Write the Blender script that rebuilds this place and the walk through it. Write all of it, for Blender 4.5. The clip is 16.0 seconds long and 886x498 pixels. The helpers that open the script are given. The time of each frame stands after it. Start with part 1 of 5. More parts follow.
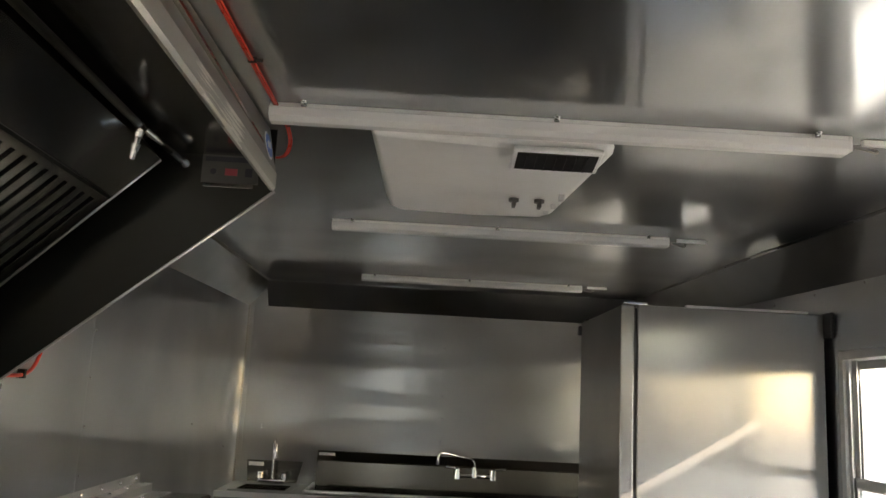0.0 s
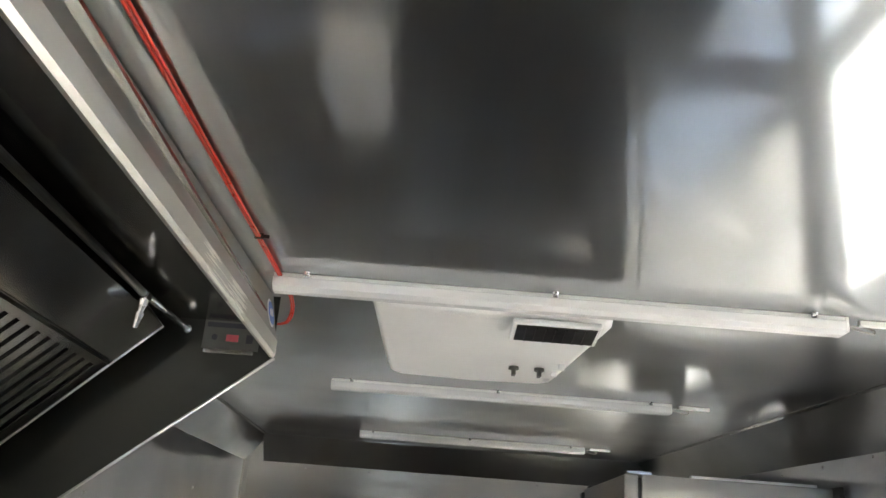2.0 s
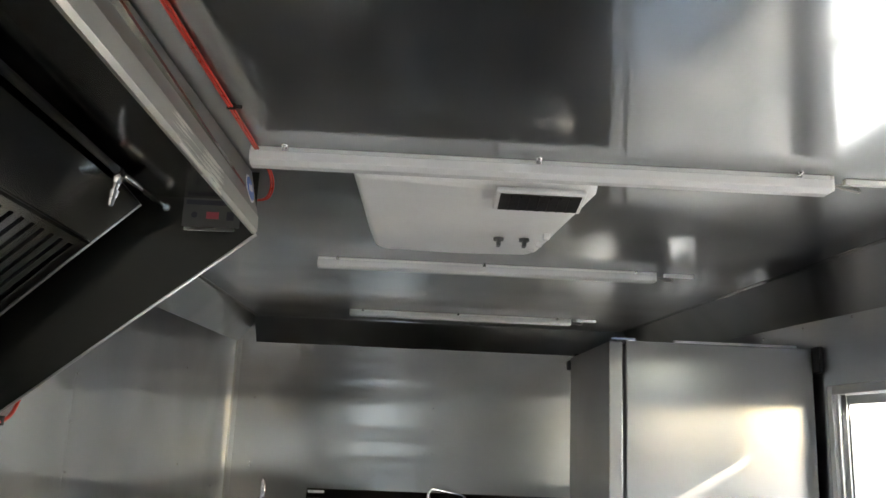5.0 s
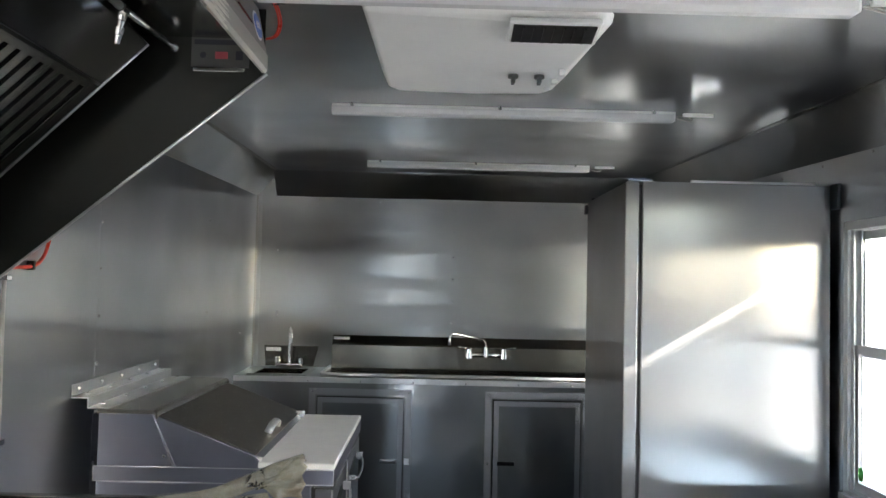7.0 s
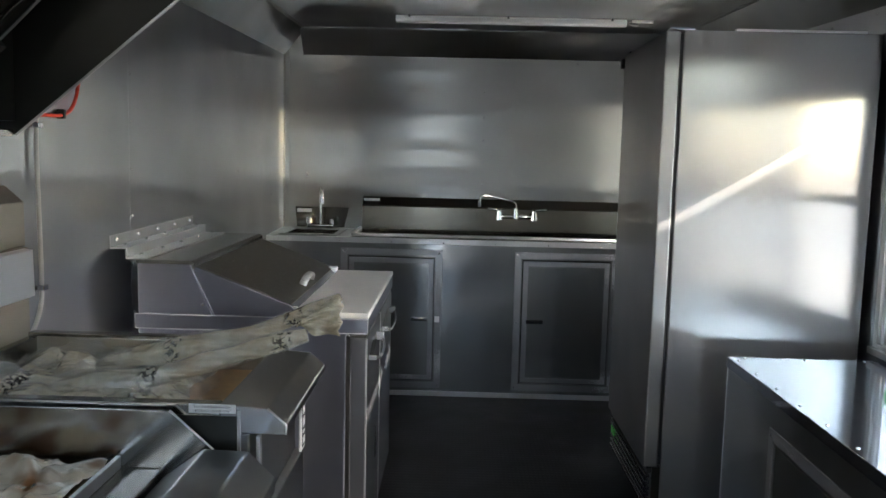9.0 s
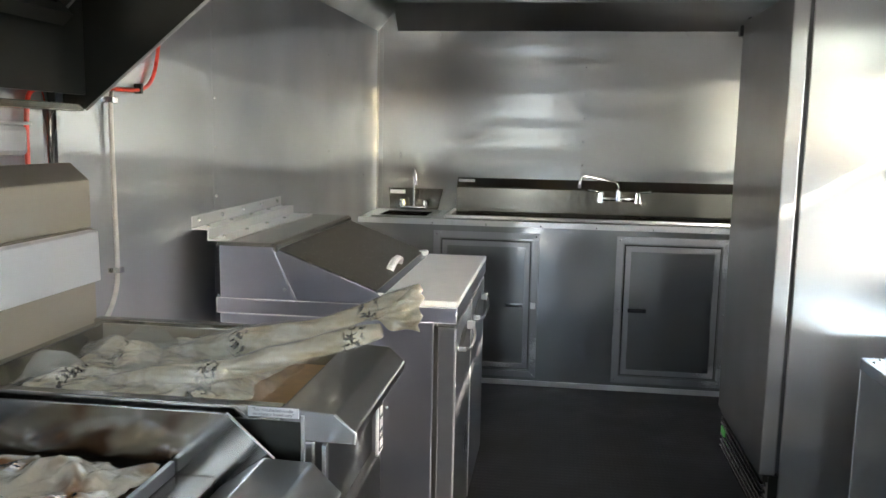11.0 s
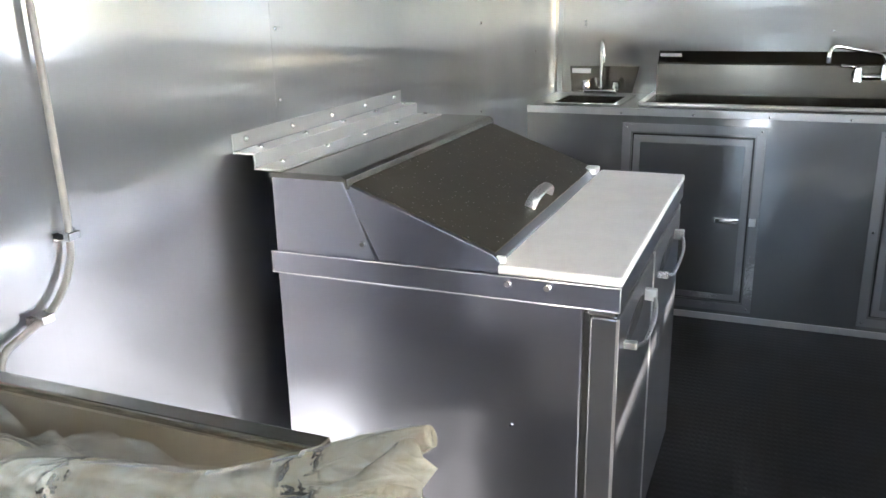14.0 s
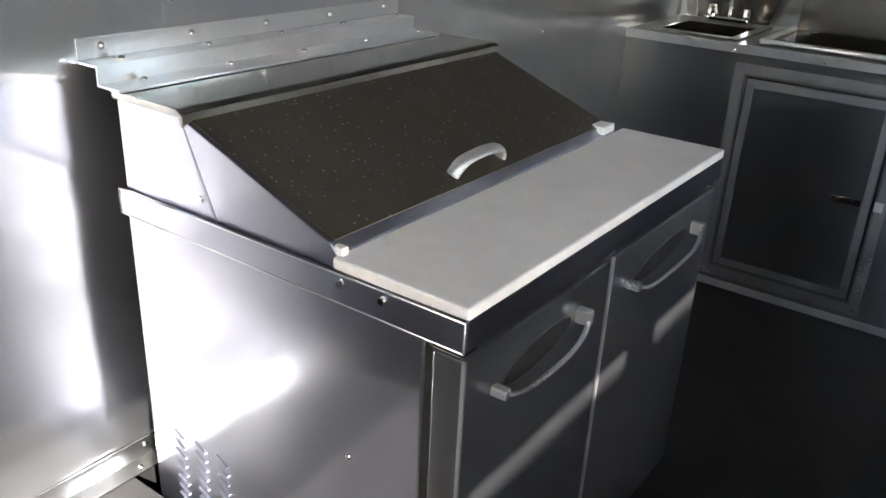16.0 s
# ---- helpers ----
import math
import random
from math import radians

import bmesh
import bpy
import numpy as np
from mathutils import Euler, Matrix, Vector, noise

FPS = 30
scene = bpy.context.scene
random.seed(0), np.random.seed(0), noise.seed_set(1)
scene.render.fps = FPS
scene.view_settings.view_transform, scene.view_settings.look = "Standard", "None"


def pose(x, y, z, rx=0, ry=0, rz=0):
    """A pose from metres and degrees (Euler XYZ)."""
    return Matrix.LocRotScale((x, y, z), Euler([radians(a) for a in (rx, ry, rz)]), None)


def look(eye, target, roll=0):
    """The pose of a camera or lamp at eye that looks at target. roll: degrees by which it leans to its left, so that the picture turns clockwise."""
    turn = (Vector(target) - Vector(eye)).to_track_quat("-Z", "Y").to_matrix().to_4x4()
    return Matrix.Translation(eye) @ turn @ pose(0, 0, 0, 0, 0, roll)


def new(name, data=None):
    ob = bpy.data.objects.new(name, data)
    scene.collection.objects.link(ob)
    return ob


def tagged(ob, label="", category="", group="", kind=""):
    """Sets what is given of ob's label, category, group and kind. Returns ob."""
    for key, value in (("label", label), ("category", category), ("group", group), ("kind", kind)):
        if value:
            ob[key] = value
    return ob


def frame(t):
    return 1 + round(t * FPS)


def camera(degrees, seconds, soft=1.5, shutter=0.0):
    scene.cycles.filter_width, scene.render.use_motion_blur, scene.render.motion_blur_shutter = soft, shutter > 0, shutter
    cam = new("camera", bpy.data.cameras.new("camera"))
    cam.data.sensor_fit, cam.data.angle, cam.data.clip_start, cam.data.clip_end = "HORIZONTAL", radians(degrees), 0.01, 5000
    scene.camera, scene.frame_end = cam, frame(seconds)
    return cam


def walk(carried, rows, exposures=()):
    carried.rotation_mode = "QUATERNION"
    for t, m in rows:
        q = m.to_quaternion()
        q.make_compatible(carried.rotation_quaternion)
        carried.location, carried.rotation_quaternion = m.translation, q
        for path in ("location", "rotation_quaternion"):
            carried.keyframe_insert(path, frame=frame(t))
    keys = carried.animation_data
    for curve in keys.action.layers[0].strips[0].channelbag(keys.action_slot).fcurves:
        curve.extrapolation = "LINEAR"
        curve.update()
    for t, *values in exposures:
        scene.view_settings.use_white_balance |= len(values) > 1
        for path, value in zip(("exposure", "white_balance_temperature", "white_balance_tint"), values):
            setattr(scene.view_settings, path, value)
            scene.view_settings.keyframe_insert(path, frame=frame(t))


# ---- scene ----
cam = camera(56.4, 16.0)
PATH = [
    (0, (0.108, 0.278, 1.473), (0.153, 2.245, 1.833), 3.0),
    (0.5, (0.113, 0.269, 1.486), (0.15, 2.23, 1.877), 3.3),
    (1, (0.106, 0.255, 1.493), (0.135, 2.208, 1.92), 3.8),
    (1.5, (0.111, 0.258, 1.505), (0.128, 2.19, 2.02), 4.0),
    (2, (0.112, 0.251, 1.524), (0.125, 2.125, 2.222), 4.4),
    (2.5, (0.119, 0.25, 1.538), (0.155, 2.078, 2.348), 4.1),
    (3, (0.121, 0.243, 1.55), (0.177, 2.038, 2.429), 3.9),
    (3.5, (0.128, 0.236, 1.547), (0.192, 2.035, 2.417), 3.4),
    (4, (0.123, 0.247, 1.541), (0.188, 2.099, 2.293), 3.0),
    (4.5, (0.123, 0.267, 1.527), (0.187, 2.181, 2.102), 2.6),
    (5, (0.125, 0.285, 1.506), (0.187, 2.238, 1.935), 2.4),
    (7.5, (0.141, 0.285, 1.446), (0.158, 2.285, 1.453), 1.2),
    (8, (0.134, 0.293, 1.432), (0.133, 2.291, 1.342), 1.5),
    (8.5, (0.127, 0.308, 1.419), (0.112, 2.3, 1.241), 1.6),
    (8.7, (0.128, 0.309, 1.413), (0.105, 2.299, 1.21), 1.5),
    (10.8, (0.126, 0.44, 1.371), (-0.091, 2.41, 1.101), 1.2),
    (11, (0.13, 0.497, 1.387), (-0.138, 2.46, 1.113), 1.1),
    (11.5, (0.125, 0.633, 1.387), (-0.275, 2.569, 1.083), 0.7),
    (12, (0.141, 0.731, 1.362), (-0.337, 2.628, 0.947), 0.5),
    (12.5, (0.194, 0.876, 1.384), (-0.376, 2.733, 0.908), 0.0),
    (13, (0.214, 1.05, 1.388), (-0.53, 2.839, 0.894), -1.5),
    (13.5, (0.136, 1.235, 1.386), (-0.659, 2.999, 0.881), -1.6),
    (14, (0.093, 1.402, 1.39), (-0.636, 3.172, 0.809), -1.1),
    (14.5, (0.149, 1.522, 1.379), (-0.569, 3.28, 0.752), -0.8),
    (15, (0.298, 1.666, 1.384), (-0.657, 3.284, 0.697), -0.1),
    (15.5, (0.351, 1.816, 1.359), (-0.632, 3.375, 0.582), 0.7),
    (16, (0.35, 2.02, 1.395), (-0.706, 3.512, 0.584), 2.8),
]
walk(cam, [(t, look(eye, target, roll)) for t, eye, target, roll in PATH],
     exposures=[(0.0, 2.9, 8100, 12), (0.5, 3.3, 7800, 11), (1.0, 3.6, 7600, 11), (1.5, 3.8, 7500, 10), (3.0, 4.45, 7100, 10), (4.0, 4.25, 7100, 10), (5.0, 3.4, 7100, 10), (7.5, 3.55, 6600, 10), (8.5, 3.25, 6650, 10), (11.0, 4.2, 7150, 10), (13.0, 4.65, 6600, 10), (14.5, 4.4, 6600, 11), (15.0, 3.95, 6600, 11), (15.5, 3.3, 6600, 11), (16.0, 3.75, 6700, 12)])

# ---- light ----
SUN_ELEV, SUN_TURN = 27.8, 117.0   # degrees: height, and turn from +y towards +x
world = bpy.data.worlds.new("daylight")
scene.world = world
world.use_nodes = True
wn = world.node_tree
wn.nodes.clear()
sky = wn.nodes.new("ShaderNodeTexSky")
sky.sky_type = "NISHITA"
sky.sun_disc = False
sky.sun_elevation, sky.sun_rotation = radians(SUN_ELEV), radians(SUN_TURN)
bgn = wn.nodes.new("ShaderNodeBackground")
bgn.inputs["Strength"].default_value = 0.15
won = wn.nodes.new("ShaderNodeOutputWorld")
wn.links.new(sky.outputs[0], bgn.inputs["Color"])
wn.links.new(bgn.outputs[0], won.inputs["Surface"])
sun_data = bpy.data.lights.new("sun", "SUN")
sun_data.energy, sun_data.angle, sun_data.color = 2.6, radians(0.53), (1.0, 0.95, 0.87)
sun = new("sun", sun_data)
se, st = radians(SUN_ELEV), radians(SUN_TURN)
sun.matrix_world = look((6, 0, 6), Vector((6, 0, 6)) - Vector((math.cos(se) * math.sin(st), math.cos(se) * math.cos(st), math.sin(se))))


# ---- materials ----
def nodes_of(name):
    m = bpy.data.materials.new(name)
    m.use_nodes = True
    nt = m.node_tree
    return m, nt, nt.nodes["Principled BSDF"]


def coords(nt, scale):
    tc = nt.nodes.new("ShaderNodeTexCoord")
    mp = nt.nodes.new("ShaderNodeMapping")
    mp.inputs["Scale"].default_value = scale
    nt.links.new(tc.outputs["Object"], mp.inputs["Vector"])
    return mp.outputs["Vector"]


def noise_tex(nt, vec, scale, detail=3.0, rough=0.55):
    n = nt.nodes.new("ShaderNodeTexNoise")
    n.inputs["Scale"].default_value, n.inputs["Detail"].default_value, n.inputs["Roughness"].default_value = scale, detail, rough
    nt.links.new(vec, n.inputs["Vector"])
    return n.outputs["Fac"]


def ramp(nt, fac, lo, hi, a=0.35, b=0.65):
    r = nt.nodes.new("ShaderNodeMapRange")
    for key, v in (("From Min", a), ("From Max", b), ("To Min", lo), ("To Max", hi)):
        r.inputs[key].default_value = v
    nt.links.new(fac, r.inputs["Value"])
    return r.outputs["Result"]


def tint(nt, fac, c0, c1, a=0.35, b=0.65):
    m = nt.nodes.new("ShaderNodeMix")
    m.data_type = "RGBA"
    m.inputs["A"].default_value, m.inputs["B"].default_value = (*c0, 1), (*c1, 1)
    nt.links.new(ramp(nt, fac, 0, 1, a, b), m.inputs["Factor"])
    return m.outputs["Result"]


def bump(nt, fac, dist, strength=1.0, after=None):
    b = nt.nodes.new("ShaderNodeBump")
    b.inputs["Strength"].default_value, b.inputs["Distance"].default_value = strength, dist
    nt.links.new(fac, b.inputs["Height"])
    if after is not None:
        nt.links.new(after, b.inputs["Normal"])
    return b.outputs["Normal"]


def steel(name, base, rough, grain=(1, 1, 60), wave=0.0, wave_scale=(2, 2, 2), spread=0.04, haze=0.45, wide=0.34, brush=0.0, along=(1, 1, 0), dents=0.0):
    """Brushed stainless sheet: fine streaks, slow waves of thin sheet, smears, and the haze of brushed metal as a second, wider gloss."""
    m, nt, p = nodes_of(name)
    q = nt.nodes.new("ShaderNodeBsdfPrincipled")
    streak = noise_tex(nt, coords(nt, grain), 9.0, 3.0, 0.6)
    blot = noise_tex(nt, coords(nt, (1, 1, 1)), 2.4, 1.5, 0.5)
    c0 = tuple(v * 0.98 for v in base)
    c1 = tuple(min(v * 1.02, 1) for v in base)
    col = tint(nt, streak, c0, c1, 0.1, 0.9)
    add = nt.nodes.new("ShaderNodeMath")
    add.operation = "ADD"
    nt.links.new(ramp(nt, streak, rough - spread * 0.3, rough + spread * 0.3, 0.0, 1.0), add.inputs[0])
    nt.links.new(ramp(nt, blot, -spread * 0.6, spread * 0.8, 0.1, 0.9), add.inputs[1])
    for s in (p, q):
        s.inputs["Metallic"].default_value = 1.0
        nt.links.new(col, s.inputs["Base Color"])
        if wave:
            n = bump(nt, noise_tex(nt, coords(nt, wave_scale), 1.0, 1.0, 0.45), wave)
            if dents:
                vo = nt.nodes.new("ShaderNodeTexVoronoi")
                vo.feature = "SMOOTH_F1"
                vo.inputs["Scale"].default_value = 2.6
                nt.links.new(coords(nt, (1, 1, 1)), vo.inputs["Vector"])
                n = bump(nt, ramp(nt, vo.outputs["Distance"], 1, 0, 0.0, 0.16), dents, 1.0, n)
            nt.links.new(n, s.inputs["Normal"])
    if brush:
        lay = nt.nodes.new("ShaderNodeCombineXYZ")
        for k in range(3):
            lay.inputs[k].default_value = along[k]
        p.inputs["Anisotropic"].default_value = brush
        nt.links.new(lay.outputs[0], p.inputs["Tangent"])
    nt.links.new(add.outputs[0], p.inputs["Roughness"])
    q.inputs["Roughness"].default_value = min(rough + wide, 0.8)
    mix = nt.nodes.new("ShaderNodeMixShader")
    nt.links.new(ramp(nt, blot, haze - 0.08, haze + 0.08, 0.1, 0.9), mix.inputs[0])
    nt.links.new(p.outputs[0], mix.inputs[1])
    nt.links.new(q.outputs[0], mix.inputs[2])
    nt.links.new(mix.outputs[0], nt.nodes["Material Output"].inputs["Surface"])
    return m


def plain(name, base, rough, metal=0.0, vary=0.12, scale=8.0, bumpy=0.0, bump_scale=60.0, coat=0.0):
    m, nt, p = nodes_of(name)
    p.inputs["Metallic"].default_value = metal
    v = noise_tex(nt, coords(nt, (1, 1, 1)), scale, 5.0, 0.65)
    nt.links.new(tint(nt, v, tuple(c * (1 - vary) for c in base), tuple(min(c * (1 + vary), 1) for c in base)), p.inputs["Base Color"])
    nt.links.new(ramp(nt, v, rough * 0.85, min(rough * 1.2, 1.0)), p.inputs["Roughness"])
    p.inputs["Coat Weight"].default_value = coat
    if bumpy:
        nt.links.new(bump(nt, noise_tex(nt, coords(nt, (1, 1, 1)), bump_scale, 3.0), bumpy), p.inputs["Normal"])
    return m


STEEL_WALL = steel("wall_sheet", (0.68, 0.70, 0.73), 0.14, (40, 40, 0.6), 0.013, (0.5, 0.4, 4.2), haze=0.38, wide=0.26, brush=0.75, dents=0.0022)
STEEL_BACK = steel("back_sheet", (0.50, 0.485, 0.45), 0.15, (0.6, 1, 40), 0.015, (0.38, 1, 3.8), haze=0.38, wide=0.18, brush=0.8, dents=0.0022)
STEEL_CEIL = steel("ceiling_sheet", (0.60, 0.61, 0.615), 0.075, (40, 0.5, 1), 0.005, (1.6, 0.8, 1), haze=0.40, wide=0.26, brush=0.6, along=(0, 1, 0))
STEEL_COVE = steel("cove_sheet", (0.46, 0.46, 0.45), 0.13, (1, 1, 30), 0.006, (3, 3, 3), haze=0.38, wide=0.16)
STEEL_CAB = steel("cabinet_sheet", (0.45, 0.46, 0.455), 0.11, (40, 40, 0.6), 0.016, (2.5, 2.5, 1.5), haze=0.36, wide=0.22, dents=0.001)
STEEL_TOP = steel("counter_sheet", (0.54, 0.57, 0.61), 0.07, (40, 1, 1), 0.004, (2.5, 2.5, 1.5), haze=0.38, wide=0.14, brush=0.5, along=(0, 1, 0))
STEEL_APPL = steel("appliance_steel", (0.50, 0.50, 0.50), 0.15, (0.7, 0.7, 60), 0.003, (1.5, 1.5, 1.5), haze=0.40, wide=0.20)
STEEL_PREP = steel("prep_steel", (0.54, 0.56, 0.66), 0.12, (0.7, 0.7, 60), 0.011, (1.4, 1.4, 3.4), haze=0.37, wide=0.24, brush=0.7)
# Prep steel again, darker in colour for the dark floor these doors reflect.
STEEL_DOOR = steel("prep_door_steel", (0.42, 0.43, 0.46), 0.13, (0.7, 0.7, 60), 0.006, (1.2, 1.2, 2.4), haze=0.38, wide=0.34, brush=0.4)
STEEL_FRIDGE = steel("fridge_steel", (0.51, 0.50, 0.48), 0.19, (60, 60, 0.7), 0.0, spread=0.0, haze=0.40, wide=0.40, brush=0.9)
STEEL_HOOD = steel("hood_steel", (0.42, 0.41, 0.38), 0.16, (1, 0.6, 40), 0.002, (2, 2, 2), haze=0.06, wide=0.2)
# Front sheets coloured lighter than the hood steel for the window light they reflect.
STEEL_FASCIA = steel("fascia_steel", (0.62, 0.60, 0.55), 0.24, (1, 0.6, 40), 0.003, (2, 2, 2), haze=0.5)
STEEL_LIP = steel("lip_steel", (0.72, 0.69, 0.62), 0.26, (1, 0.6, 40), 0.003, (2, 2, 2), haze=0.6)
# Hood stainless again, darkened: the shade inside the hood is in its base colour.
STEEL_SHADED = steel("shaded_hood_steel", (0.052, 0.052, 0.046), 0.30, (1, 0.6, 40), 0.002, (2, 2, 2), haze=0.5, wide=0.2)
STEEL_FLUE = steel("flue_steel", (0.68, 0.62, 0.52), 0.24, (0.7, 6, 40), 0.004, (3, 3, 3), haze=0.4)
# Base colour lowered below the cabinets': the sinks' dim reflections are in it.
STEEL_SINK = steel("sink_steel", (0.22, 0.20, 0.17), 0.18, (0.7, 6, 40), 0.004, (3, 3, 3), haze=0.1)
STEEL_EDGE = steel("bright_edge_steel", (0.80, 0.80, 0.80), 0.20, (8, 8, 8), haze=0.5)
STEEL_RIM = steel("frame_steel", (0.56, 0.57, 0.58), 0.26, (30, 30, 30), haze=0.45)
ALU = steel("aluminium", (0.78, 0.78, 0.78), 0.28, (40, 1, 40), haze=0.6)
CHROME = plain("chrome", (0.80, 0.80, 0.80), 0.07, 1.0, 0.04)
BLACK = plain("black_rubber", (0.018, 0.018, 0.018), 0.55)
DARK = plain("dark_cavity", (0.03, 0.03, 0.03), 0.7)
WHITE_PL = plain("white_plastic", (0.92, 0.92, 0.90), 0.42, 0, 0.03, 5.0)
BOARD = plain("cutting_board", (0.92, 0.90, 0.88), 0.45, 0, 0.03, 14.0, 0.0003, 90.0)
RED = plain("red_tube", (0.62, 0.045, 0.025), 0.30, 0, 0.1, 20.0, coat=0.3)
GREYPVC = plain("grey_conduit", (0.38, 0.36, 0.33), 0.38, 0, 0.1, 20.0)
BLUE = plain("blue_print", (0.02, 0.13, 0.50), 0.4)
PAPER = plain("paper_label", (0.72, 0.72, 0.72), 0.6)
INK = plain("label_ink", (0.05, 0.05, 0.06), 0.6)
GREEN = plain("green_sticker", (0.05, 0.60, 0.06), 0.5)
CARD = plain("cardboard", (0.42, 0.28, 0.16), 0.8, 0, 0.12, 30.0)
FRAME = plain("window_aluminium", (0.66, 0.66, 0.66), 0.35, 0.6, 0.05)
CONCRETE = plain("outside_concrete", (0.58, 0.55, 0.50), 0.9, 0, 0.12, 2.0)
STUCCO = plain("outside_wall", (0.80, 0.78, 0.76), 0.9, 0, 0.06, 3.0)
PLATE = plain("grey_plate", (0.11, 0.11, 0.10), 0.5)
SIGN = plain("sign_colour", (0.55, 0.10, 0.12), 0.6)


def make_floor():
    """Black rubber sheet with small raised dashes, scuffed and dusty."""
    m, nt, p = nodes_of("black_floor")
    blot = noise_tex(nt, coords(nt, (1, 1, 1)), 2.3, 6.0, 0.65)
    nt.links.new(tint(nt, blot, (0.011, 0.011, 0.011), (0.034, 0.032, 0.029), 0.4, 0.8), p.inputs["Base Color"])
    nt.links.new(ramp(nt, blot, 0.38, 0.60), p.inputs["Roughness"])
    w = nt.nodes.new("ShaderNodeTexVoronoi")
    w.inputs["Scale"].default_value = 1.0
    w.inputs["Randomness"].default_value = 0.0
    nt.links.new(coords(nt, (52, 34, 1)), w.inputs["Vector"])
    dots = ramp(nt, w.outputs["Distance"], 1, 0, 0.18, 0.42)
    nt.links.new(bump(nt, dots, 0.0006, 0.6), p.inputs["Normal"])
    p.inputs["Specular IOR Level"].default_value = 0.2
    return m


def make_clear(name, colour, rough, trans):
    m, nt, p = nodes_of(name)
    p.inputs["Base Color"].default_value = (*colour, 1)
    p.inputs["Transmission Weight"].default_value = trans
    p.inputs["Roughness"].default_value = rough
    p.inputs["IOR"].default_value = 1.45
    return m


def make_wrap():
    """Crinkled translucent plastic bag over pale goods, with smudged dark printing in two bands."""
    m, nt, p = nodes_of("plastic_wrap")
    v = noise_tex(nt, coords(nt, (1, 1, 1)), 16.0, 5.0, 0.7)
    base = tint(nt, v, (0.58, 0.49, 0.32), (0.84, 0.80, 0.66), 0.30, 0.62)
    tc = nt.nodes.new("ShaderNodeTexCoord")
    sep = nt.nodes.new("ShaderNodeSeparateXYZ")
    nt.links.new(tc.outputs["Object"], sep.inputs[0])
    wv = nt.nodes.new("ShaderNodeMath")
    wv.operation = "SINE"
    mul = nt.nodes.new("ShaderNodeMath")
    mul.operation = "MULTIPLY"
    mul.inputs[1].default_value = 28.0
    nt.links.new(sep.outputs["X"], mul.inputs[0])
    nt.links.new(mul.outputs[0], wv.inputs[0])
    band = ramp(nt, wv.outputs[0], 0, 1, 0.86, 0.95)
    spots = ramp(nt, noise_tex(nt, coords(nt, (1, 1, 1)), 120.0, 2.0), 0, 1, 0.52, 0.56)
    ink = nt.nodes.new("ShaderNodeMath")
    ink.operation = "MULTIPLY"
    nt.links.new(band, ink.inputs[0])
    nt.links.new(spots, ink.inputs[1])
    mx = nt.nodes.new("ShaderNodeMix")
    mx.data_type = "RGBA"
    mx.inputs["B"].default_value = (0.05, 0.045, 0.04, 1)
    nt.links.new(base, mx.inputs["A"])
    nt.links.new(ink.outputs[0], mx.inputs["Factor"])
    nt.links.new(mx.outputs["Result"], p.inputs["Base Color"])
    p.inputs["Roughness"].default_value = 0.2
    p.inputs["Coat Weight"].default_value = 1.0
    p.inputs["Coat Roughness"].default_value = 0.06
    p.inputs["Transmission Weight"].default_value = 0.4
    fine = nt.nodes.new("ShaderNodeTexNoise")
    fine.noise_type = "RIDGED_MULTIFRACTAL"
    fine.inputs["Scale"].default_value, fine.inputs["Detail"].default_value = 13.0, 1.5
    warp = nt.nodes.new("ShaderNodeMapping")
    warp.inputs["Scale"].default_value = (0.8, 2.2, 2.2)
    warp.inputs["Rotation"].default_value = (0.2, 0.5, 0.35)
    nt.links.new(tc.outputs["Object"], warp.inputs["Vector"])
    nt.links.new(warp.outputs["Vector"], fine.inputs["Vector"])
    wob = nt.nodes.new("ShaderNodeTexNoise")
    wob.inputs["Scale"].default_value, wob.inputs["Detail"].default_value = 12.0, 1.0
    nt.links.new(tc.outputs["Object"], wob.inputs["Vector"])
    off = nt.nodes.new("ShaderNodeVectorMath")
    off.operation = "MULTIPLY_ADD"
    off.inputs[1].default_value = (0.05, 0.05, 0.05)
    nt.links.new(wob.outputs["Color"], off.inputs[0])
    nt.links.new(tc.outputs["Object"], off.inputs[2])
    crease = nt.nodes.new("ShaderNodeTexVoronoi")
    crease.feature = "DISTANCE_TO_EDGE"
    crease.inputs["Scale"].default_value = 1.0
    mp2 = nt.nodes.new("ShaderNodeMapping")
    mp2.inputs["Scale"].default_value = (24, 52, 52)
    mp2.inputs["Rotation"].default_value = (0.3, 0.6, 0.5)
    nt.links.new(off.outputs[0], mp2.inputs["Vector"])
    nt.links.new(mp2.outputs["Vector"], crease.inputs["Vector"])
    n = bump(nt, crease.outputs["Distance"], 0.004)
    n = bump(nt, fine.outputs["Fac"], 0.008, 1.0, n)
    n = bump(nt, noise_tex(nt, coords(nt, (0.45, 2.4, 2.4)), 24.0, 1.0, 0.5), 0.012, 1.0, n)
    nt.links.new(n, p.inputs["Normal"])
    nt.links.new(n, p.inputs["Coat Normal"])
    return m


def make_parcel():
    """Thin milky film that clings to brown goods in patches."""
    m, nt, p = nodes_of("filmed_parcel")
    v = noise_tex(nt, coords(nt, (1, 1, 1)), 9.0, 2.0, 0.5)
    nt.links.new(tint(nt, v, (0.26, 0.13, 0.055), (0.66, 0.58, 0.44), 0.44, 0.52), p.inputs["Base Color"])
    p.inputs["Roughness"].default_value = 0.25
    p.inputs["Coat Weight"].default_value = 0.8
    p.inputs["Coat Roughness"].default_value = 0.1
    nt.links.new(bump(nt, noise_tex(nt, coords(nt, (1, 1.7, 1)), 22.0, 2.0), 0.01), p.inputs["Normal"])
    return m


